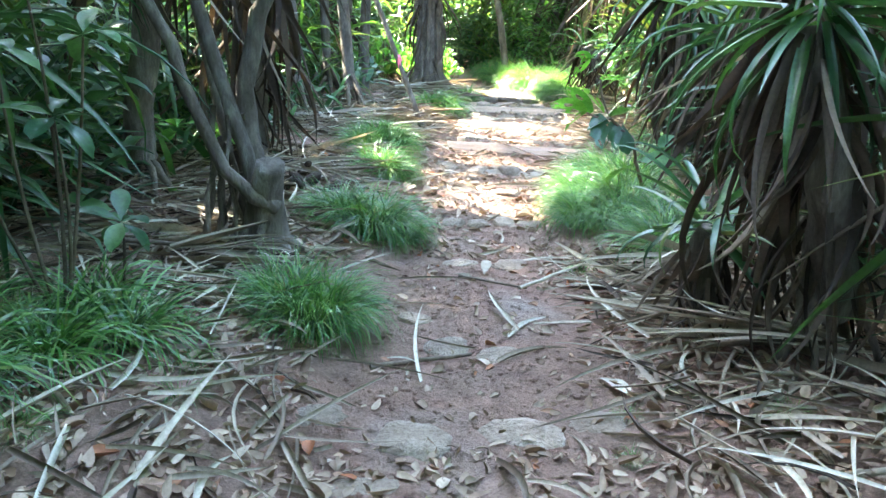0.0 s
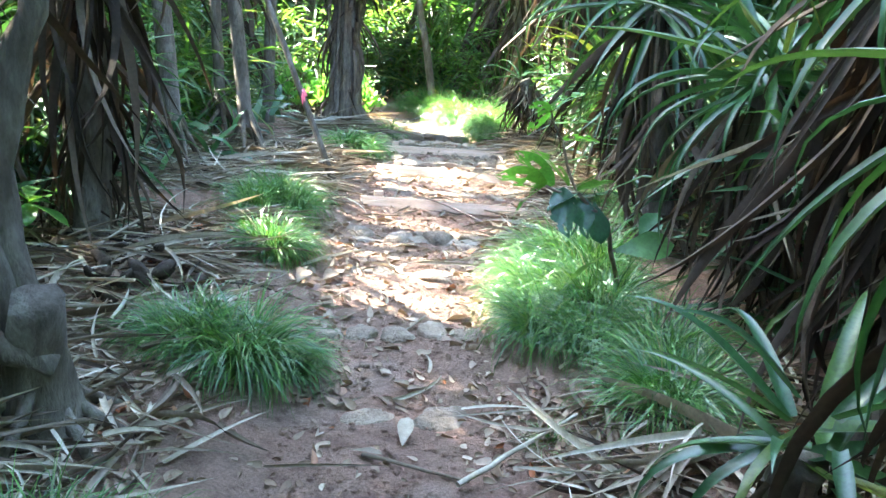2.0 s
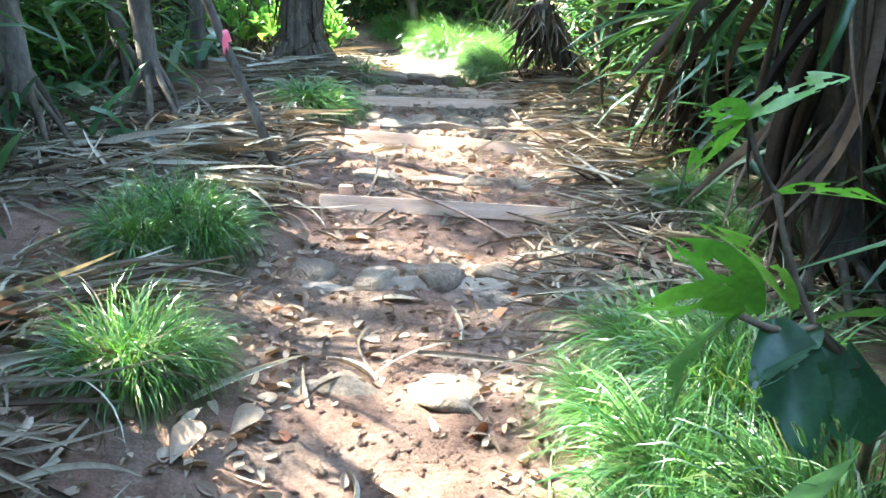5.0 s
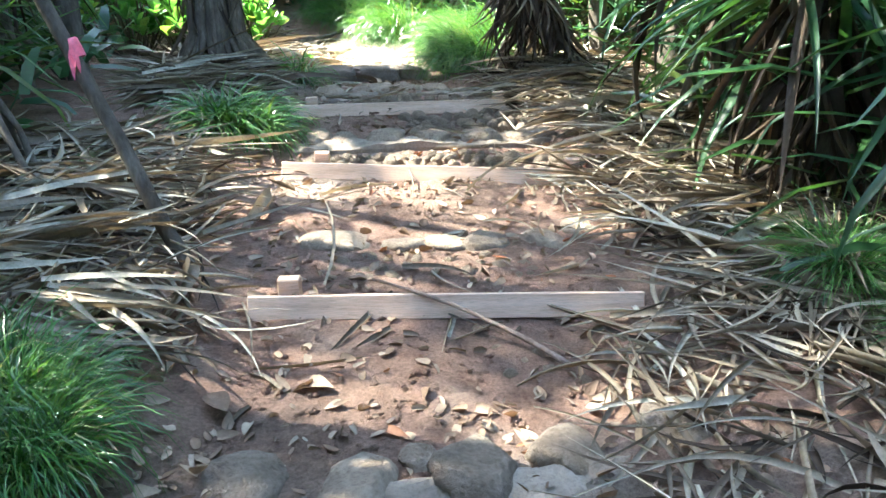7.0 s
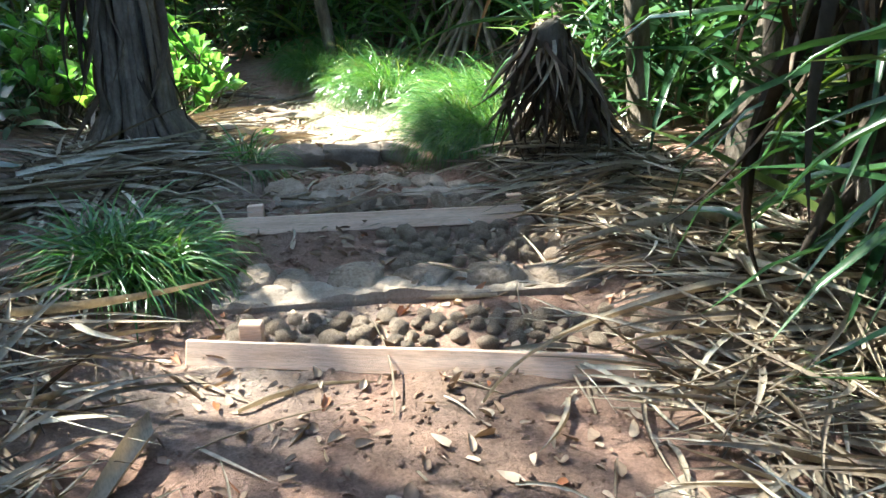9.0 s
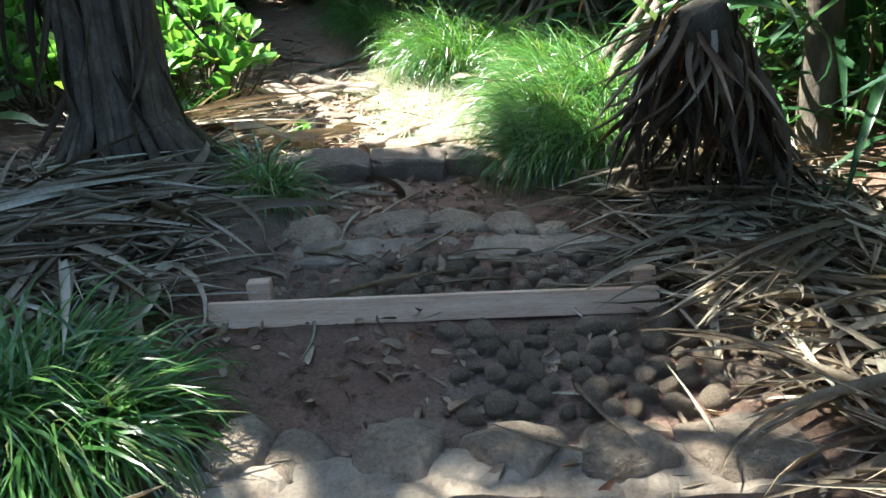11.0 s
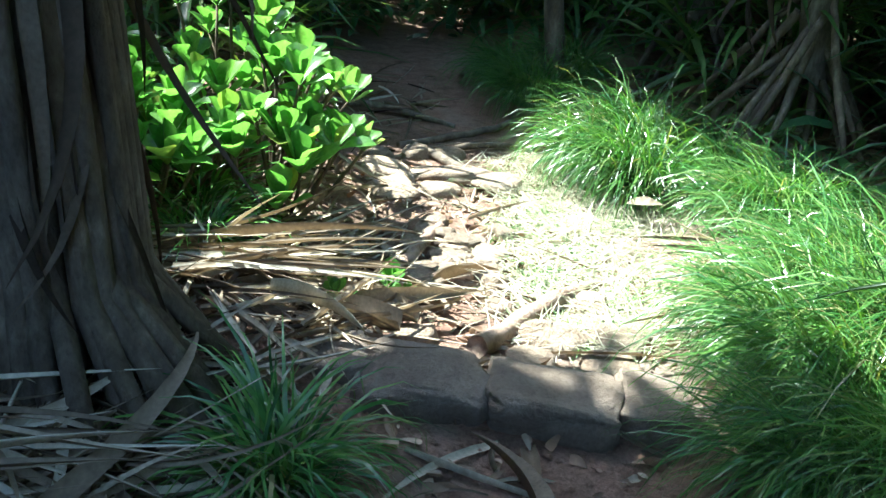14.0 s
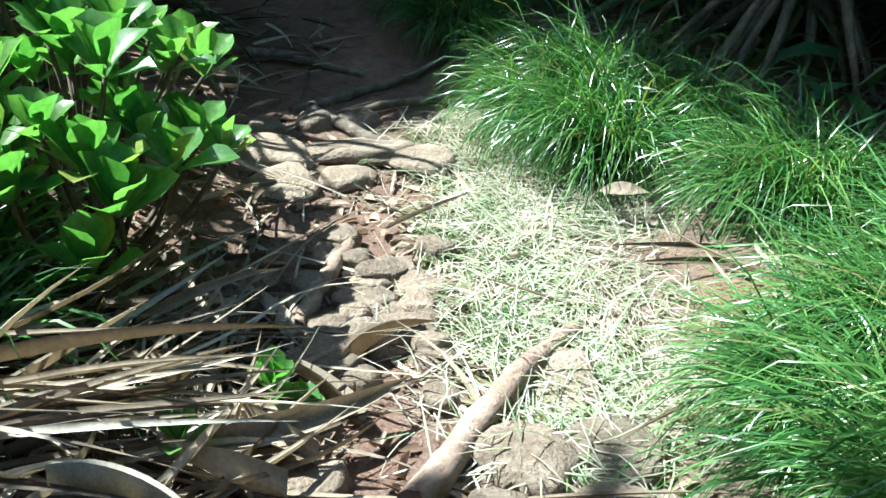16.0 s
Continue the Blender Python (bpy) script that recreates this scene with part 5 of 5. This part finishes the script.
# ---- broad-leaved plants ----
def blade_leaf(name, mat, widest=0.6, width=0.5, cup=0.25, droop=0.5, segs=7):
    """A broad leaf 1 long: obovate when widest is near the tip, with a midrib fold."""
    vs, fs = [], []
    x = z = 0.0
    for i in range(segs + 1):
        s = i / segs
        a = droop * s
        if i:
            x += math.cos(a) / segs
            z -= math.sin(a) / segs
        w = width / 2 * max(0.04, (s / widest) ** 0.9 if s < widest else math.sqrt(max(0, 1 - ((s - widest) / (1 - widest)) ** 2.2)))
        for j in (-1, -0.5, 0, 0.5, 1):
            vs.append((x, w * j, z + cup * w * abs(j) ** 1.3 + 0.01 * math.sin(s * 9 + j * 2)))
    for i in range(segs):
        for j in range(4):
            a = i * 5 + j
            fs.append((a, a + 1, a + 6, a + 5))
    return mesh_of(name, vs, fs, mat)


OBOVATE = [blade_leaf("leaf", SUCC, 0.7, 0.58, 0.4, d) for d in (-0.2, 0.15, 0.5)]
OVAL = [blade_leaf("leaf", FRESH, 0.58, 0.48, 0.2, d) for d in (0.4, 0.8)]
DARKOVAL = [blade_leaf("leaf", BROAD, 0.5, 0.45, 0.25, d) for d in (0.4, 0.9)]


def rosette(parent, at, count, size, meshes, el=(0.2, 1.1), up=None):
    for i in range(count):
        az = i * 2.39996 + spread(-0.2, 0.2)
        e = el[0] + (el[1] - el[0]) * i / max(1, count - 1) + spread(-0.1, 0.1)
        k = size * spread(0.75, 1.1)
        part("leaf", meshes[int(rng.integers(len(meshes)))], parent, Matrix.Translation(Vector(at) + Vector((0, 0, 0.02 * i / count))) @ turned(az, e, spread(-0.2, 0.2)) @ Matrix.Diagonal((k, k, k, 1)))


def fleshy_shrub(x, y, spots, label, lo=0.3, size=0.13):
    z = gz(x, y)
    shrub = empty("fleshy_leaved_shrub", x, y, z, label, "shrub")
    for dx, dy, dz, count in spots:
        v, f = tube(bent((dx * 0.25, dy * 0.25, -0.03), (dx, dy, dz), 0.05, spread(-0.05, 0.05), 6), [0.014, 0.012, 0.011, 0.01, 0.009, 0.008], 6)
        part("stem", mesh_of("stem", v, f, STICK), shrub)
        rosette(shrub, (dx, dy, dz - 0.01), count, size * spread(0.85, 1.2), OBOVATE, (0.45, 1.45))
    return shrub


g = np.random.default_rng(9)
for sx, sy, rx, ry, top, lab in ((-0.24, 15.68, 0.5, 0.5, 0.5, "bushy shrub of glossy bright green spoon-shaped leaves in full sun"), (-0.55, 16.2, 0.65, 0.65, 0.8, "taller shrub of bright green spoon-shaped leaves behind the trunk"), (-1.35, 15.7, 0.6, 0.6, 0.75, "dense shrub of bright green spoon-shaped leaves in the sun"), (-0.75, 15.25, 0.42, 0.35, 0.4, "low shrub of glossy bright green spoon-shaped leaves behind dead leaves")):
    spots = []
    for i in range(26):
        a, r = i * 2.39996, math.sqrt((i + 0.5) / 26)
        spots.append((math.cos(a) * r * rx + g.normal(0, 0.04), math.sin(a) * r * ry + g.normal(0, 0.04), 0.16 + top * (1 - r * r) * g.uniform(0.6, 1.0) + 0.15 * g.random(), 8))
    fleshy_shrub(sx, sy, spots, lab, size=0.175)
fleshy_shrub(0.46, 15.02, [(0, 0, 0.1, 9), (0.07, -0.03, 0.07, 5)], "seedling rosette of bright green leaves among dead leaves", size=0.12)
fleshy_shrub(0.28, 14.75, [(0, 0, 0.09, 7)], "seedling rosette of bright green leaves among dead leaves", size=0.1)

# overhanging shrub with holed broad leaves
bz = gz(1.62, 6.2)
bush = empty("overhanging_shrub", 1.62, 6.2, bz, "thin dark-stemmed shrub with large chewed green leaves leaning over the path", "shrub")
bush_foot = Vector((1.62, 6.2, bz))
for a, b, r in (((1.62, 6.2, bz - 0.05), (1.43, 5.92, 0.36), 0.014), ((1.43, 5.92, 0.36), (1.38, 5.9, 0.55), 0.013), ((1.38, 5.9, 0.55), (1.2, 5.88, 0.69), 0.011), ((1.2, 5.88, 0.69), (1.02, 5.88, 0.72), 0.008), ((1.2, 5.88, 0.69), (1.12, 6.0, 0.95), 0.008), ((1.12, 6.0, 0.95), (1.05, 6.05, 1.1), 0.006), ((1.43, 5.92, 0.36), (1.62, 5.95, 0.4), 0.007)):
    v, f = tube(bent(Vector(a) - bush_foot, Vector(b) - bush_foot, 0.015, 0.015, 6), [r] * 6, 7)
    part("stem", mesh_of("stem", v, f, STICK), bush)


def chewed_leaf(name, mat, width, seed, droop=0.4):
    """A broad leaf 1 long with bites out of its margin and holes in its blade."""
    g = np.random.default_rng(seed)
    n, m = 22, 13
    vs, fs = [], []
    x = z = 0.0
    for i in range(n + 1):
        t = i / n
        if i:
            x += math.cos(droop * t) / n
            z -= math.sin(droop * t) / n
        w = width / 2 * max(0.03, math.sin(math.pi * min(1, t * 0.94 + 0.05)) ** 0.75)
        for k in range(m + 1):
            u = 2 * k / m - 1
            vs.append((x, w * u, z + 0.22 * w * abs(u) ** 1.3 + 0.012 * math.sin(t * 11 + u * 3 + seed)))
    holes = [(g.uniform(0.2, 0.95), g.uniform(-1.1, 1.1), g.uniform(0.05, 0.13)) for _ in range(9)]
    for i in range(n):
        for k in range(m):
            t, u = (i + 0.5) / n, 2 * (k + 0.5) / m - 1
            if any(math.hypot(t - a, (u - b) * 0.45) < r for a, b, r in holes):
                continue
            q = i * (m + 1) + k
            fs.append((q, q + 1, q + m + 2, q + m + 1))
    return mesh_of(name, vs, fs, mat)


CHEWED = [chewed_leaf("leaf", FRESH, 0.5, 3), chewed_leaf("leaf", FRESH, 0.45, 4, 0.7), chewed_leaf("leaf", BROAD, 0.55, 5, 0.2)]
WHOLE = [blade_leaf("leaf", BROAD, 0.55, 0.52, 0.15, 0.3)]


def hung_leaf(parent, foot, a, b, me, roll=0.0):
    """A leaf from the point a to the tip b."""
    d = Vector(b) - Vector(a)
    az, el = math.atan2(d.y, d.x), math.atan2(d.z, d.xy.length)
    k = d.length
    part("leaf", me, parent, Matrix.Translation(Vector(a) - foot) @ turned(az, el + 0.12, roll) @ Matrix.Diagonal((k, k, k, 1)))


for a, b, i, roll in (((1.02, 5.88, 0.72), (0.72, 5.82, 0.79), 0, 0.9), ((1.02, 5.88, 0.72), (0.78, 5.8, 0.58), 1, 0.7), ((1.06, 5.88, 0.72), (0.84, 5.92, 0.9), 0, 1.0), ((1.1, 5.88, 0.71), (1.12, 5.7, 0.48), 2, 0.4), ((1.15, 5.9, 0.72), (1.0, 6.02, 0.93), 1, 0.8), ((1.2, 5.88, 0.69), (1.02, 5.78, 0.6), 2, 0.2), ((1.2, 5.88, 0.7), (1.36, 5.75, 0.78), 2, -0.4),
                      ((1.05, 6.05, 1.1), (0.9, 6.0, 1.13), 0, 0.9), ((1.05, 6.05, 1.1), (1.17, 5.95, 1.24), 1, 0.6), ((1.05, 6.05, 1.1), (0.93, 6.1, 0.97), 1, 0.9), ((1.12, 6.0, 0.95), (1.3, 5.9, 0.98), 0, -0.5), ((1.22, 5.9, 0.66), (1.25, 5.78, 0.46), 2, 0.3)):
    hung_leaf(bush, bush_foot, a, b, CHEWED[i], roll)
for a, b, roll in (((1.45, 5.9, 0.37), (1.78, 5.85, 0.41), 0.9), ((1.4, 5.9, 0.34), (1.12, 5.82, 0.15), 0.7), ((1.3, 5.9, 0.64), (1.33, 5.8, 0.43), 0.4), ((1.6, 5.95, 0.4), (1.75, 6.1, 0.55), 0.4)):
    hung_leaf(bush, bush_foot, a, b, WHOLE[0], roll)


def sapling(x, y, tips, size, meshes, label):
    z = gz(x, y)
    s = empty("sapling", x, y, z, label, "sapling", "broad-leaved saplings")
    for dx, dy, dz, c in tips:
        v, f = tube(bent((0, 0, -0.04), (dx, dy, dz), 0.0, 0.04, 6), [0.01, 0.009, 0.008, 0.007, 0.006, 0.005], 6)
        part("stem", mesh_of("stem", v, f, STICK), s)
        rosette(s, (dx, dy, dz), c, size, meshes, (-0.3, 0.8))
    return s


sapling(-1.45, 3.3, ((0.05, 0.0, 0.42, 7),), 0.2, DARKOVAL, "small sapling with dull bluish-green drooping leaves")
sapling(-1.6, 3.1, ((0.1, -0.1, 0.9, 8), (-0.2, 0.1, 1.15, 8), (0.2, 0.0, 1.2, 8), (-0.25, -0.1, 0.75, 7), (0.05, -0.1, 1.4, 7)), 0.2, DARKOVAL, "shaded sapling with dark bluish-green oval leaves")
sapling(-2.3, 2.9, ((0, 0, 1.1, 9), (-0.2, 0.3, 1.4, 9), (0.25, 0.2, 1.5, 9), (0.1, -0.2, 0.7, 8)), 0.2, DARKOVAL, "shaded sapling with dark bluish-green oval leaves")
sapling(-2.3, 6.4, ((0.1, 0, 0.35, 8), (0.4, 0.1, 0.3, 8), (-0.2, 0.1, 0.4, 8)), 0.24, OVAL, "low seedling with fresh yellow-green leaves catching the light")

# ---- logs, roots and sticks ----
def stick(name, a, b, r, label, category, mat=None, sag=0.0, side=0.0, taper=0.6, group=""):
    za, zb = gz(*a[:2]), gz(*b[:2])
    pts = bent((0, 0, a[2] + 0.0), (b[0] - a[0], b[1] - a[1], zb - za + b[2]), sag, side, 9, r * 0.8, a[0] * 7)
    v, f = tube(pts, [r * (1 - (1 - taper) * i / 8) for i in range(9)], 9, 0.14, a[1])
    ob = new(name, mesh_of(name, v, f, mat or STICK))
    ob.location = (a[0], a[1], za)
    return tagged(ob, label, category, group)


stick("fallen_log", (0.84, 14.62, 0.045), (1.38, 15.45, 0.03), 0.046, "weathered pinkish-brown split log lying in the sunlit path", "log", LOG, 0, 0.03, 0.7)
stick("log_stub", (0.46, 15.42, 0.03), (0.6, 15.98, 0.03), 0.035, "pale weathered log stub beside the cobbles", "log", LOG, 0, 0.01, 0.9)
stick("log_stub", (0.52, 15.2, 0.04), (0.78, 15.38, 0.05), 0.028, "short broken piece of pale wood on the cobbles", "log", LOG, 0, 0.01, 1.1)
ROOTLABEL = "grey surface root snaking across the shaded path"
for a, b, r, side in (((-0.4, 18.15, 0.01), (0.55, 17.95, 0.01), 0.03, 0.05), ((0.2, 17.35, 0.01), (1.05, 18.2, 0.01), 0.03, -0.06), ((0.55, 17.35, 0.02), (1.05, 17.55, 0.02), 0.025, 0.03), ((0.75, 16.95, 0.02), (0.3, 17.35, 0.03), 0.04, 0.03)):
    stick("surface_root", a, b, r, ROOTLABEL, "root", ROOT, -0.01, side, 0.7, "surface roots")
stick("dry_stalk", (0.5, 9.32, 0.12), (1.14, 8.74, 0.03), 0.007, "long dry leaf stalk resting on the plank", "stick", LOG, 0.0, 0.05, 1.6)
stick("stick", (-0.3, 3.15, 0.02), (0.15, 3.4, 0.02), 0.013, "short dry stick lying on the trodden soil", "stick")
stick("stick", (-1.3, 3.4, 0.03), (-0.7, 2.75, 0.02), 0.012, "dry stick lying in the leaf litter", "stick")
stick("stick", (0.1, 4.55, 0.02), (0.5, 4.35, 0.02), 0.009, "short dry stick lying on the trodden soil", "stick")
stick("stick", (0.45, 4.3, 0.03), (1.0, 4.75, 0.05), 0.012, "pale dry stick lying at the path's edge", "stick", DEAD)
stick("stick", (-1.7, 4.0, 0.15), (-0.9, 4.2, 0.1), 0.014, "dark bent twig sticking out of the litter", "stick")
for a, b in (((1.95, 13.35, -0.02), (2.5, 13.5, 0.6)), ((2.05, 14.3, -0.02), (2.75, 14.7, 0.8)), ((2.3, 15.2, -0.02), (2.85, 14.9, 0.9)), ((2.35, 17.9, -0.02), (2.75, 17.7, 0.9)), ((2.2, 18.2, -0.02), (2.8, 17.8, 1.0)), ((2.45, 17.3, -0.02), (2.85, 17.5, 0.9))):
    stick("root_prop", a, b, spread(0.022, 0.035), "leaning prop root of a screw pine", "root", ROOT, -0.03, 0.0, 1.1)
stick("root_prop", (2.2, 14.0, -0.02), (2.75, 14.5, 0.7), 0.03, "leaning prop root of a screw pine", "root", ROOT, -0.03, 0.0, 1.1)

# ---- single fallen leaves and husks ----
SINGLE = {"rust": [blade_leaf("fallen_leaf", RUST, 0.5, 0.5, 0.6, d) for d in (0.6, 1.2)], "brown": [blade_leaf("fallen_leaf", FLECK, 0.5, 0.5, 0.5, d) for d in (0.4, 1.0)], "pale": [blade_leaf("fallen_leaf", DEAD, 0.5, 0.35, 0.3, d) for d in (0.2, 0.5)]}
for kind, x, y, k, label in (("rust", -1.15, 7.25, 0.24, "curled rust-red fallen leaf standing out of the litter"), ("rust", -0.62, 2.95, 0.14, "rust-brown fallen leaf on the litter"), ("rust", -0.45, 2.5, 0.1, "orange-brown fallen leaf on the soil"), ("rust", 0.75, 2.75, 0.1, "orange-brown fallen leaf on the soil"), ("brown", 0.35, 6.2, 0.17, "curled brown fallen leaf before the boulders"), ("brown", 0.05, 6.25, 0.2, "curled pale brown fallen leaf before the boulders"),
                             ("brown", -0.1, 6.3, 0.2, "curled pale brown fallen leaf before the boulders"), ("brown", 0.72, 6.2, 0.16, "curled brown fallen leaf before the boulders"), ("brown", -0.35, 6.55, 0.2, "large curled brown fallen leaf beside the grass"), ("brown", -0.2, 6.75, 0.18, "large curled brown fallen leaf beside the grass"), ("pale", 0.05, 4.6, 0.14, "pale dry leaf lying on the trodden soil"), ("pale", 0.26, 4.65, 0.2, "long pale dry leaf lying on the trodden soil"),
                             ("brown", -0.12, 8.75, 0.16, "curled yellow-brown fallen leaf by the grass"), ("brown", 0.3, 8.75, 0.2, "curled pinkish-brown fallen leaf on the red soil"), ("pale", 0.55, 8.0, 0.26, "dry pale leaf stalk lying on the red soil"), ("brown", 0.82, 13.95, 0.16, "flat tattered brown fallen leaf on dark soil"), ("brown", 0.88, 13.62, 0.11, "small tattered brown fallen leaf on dark soil"), ("pale", 0.7, 3.1, 0.2, "pale dry leaf lying in the litter"), ("pale", 1.76, 16.08, 0.2, "pale dry leaf caught in the grass"), ("pale", 2.55, 16.3, 0.22, "pale dry leaf caught in the grass"), ("pale", 1.05, 13.75, 0.5, "long grey dry leaf lying across dark soil")):
    ob = new("fallen_leaf", SINGLE[kind][int(rng.integers(2))])
    ob.matrix_basis = Matrix.Translation((x, y, gz(x, y) + 0.02 + (0.12 if y > 16 else 0))) @ turned(spread(0, 6.28) if k < 0.4 else 1.7, spread(0.0, 0.35) if k < 0.4 else 0.03, spread(-0.5, 0.5)) @ Matrix.Diagonal((k, k if k < 0.4 else 0.16, k, 1))
    tagged(ob, label, "leaf", "single fallen leaves")

heap = empty("husk_heap", -1.2, 6.35, gz(-1.2, 6.35), "dark heap of rotting husks and leaf bases among dead leaves", "husks")
HUSKS = [stone_mesh("husk", 0.035, 0.07, 0.03, 90 + i, HUSK, 2, 0.6) for i in range(4)]
for i in range(26):
    dx, dy = float(rng.normal(0, 0.2)), float(rng.normal(0, 0.25))
    part("husk", HUSKS[i % 4], heap, Matrix.Translation((dx, dy, gz(-1.2 + dx, 6.35 + dy) - heap.location.z + spread(0.02, 0.16) * math.exp(-(dx * dx + dy * dy) * 8) + 0.02)) @ Euler((spread(-1, 1), spread(-1, 1), spread(0, 6))).to_matrix().to_4x4() @ Matrix.Scale(spread(0.7, 1.3), 4))
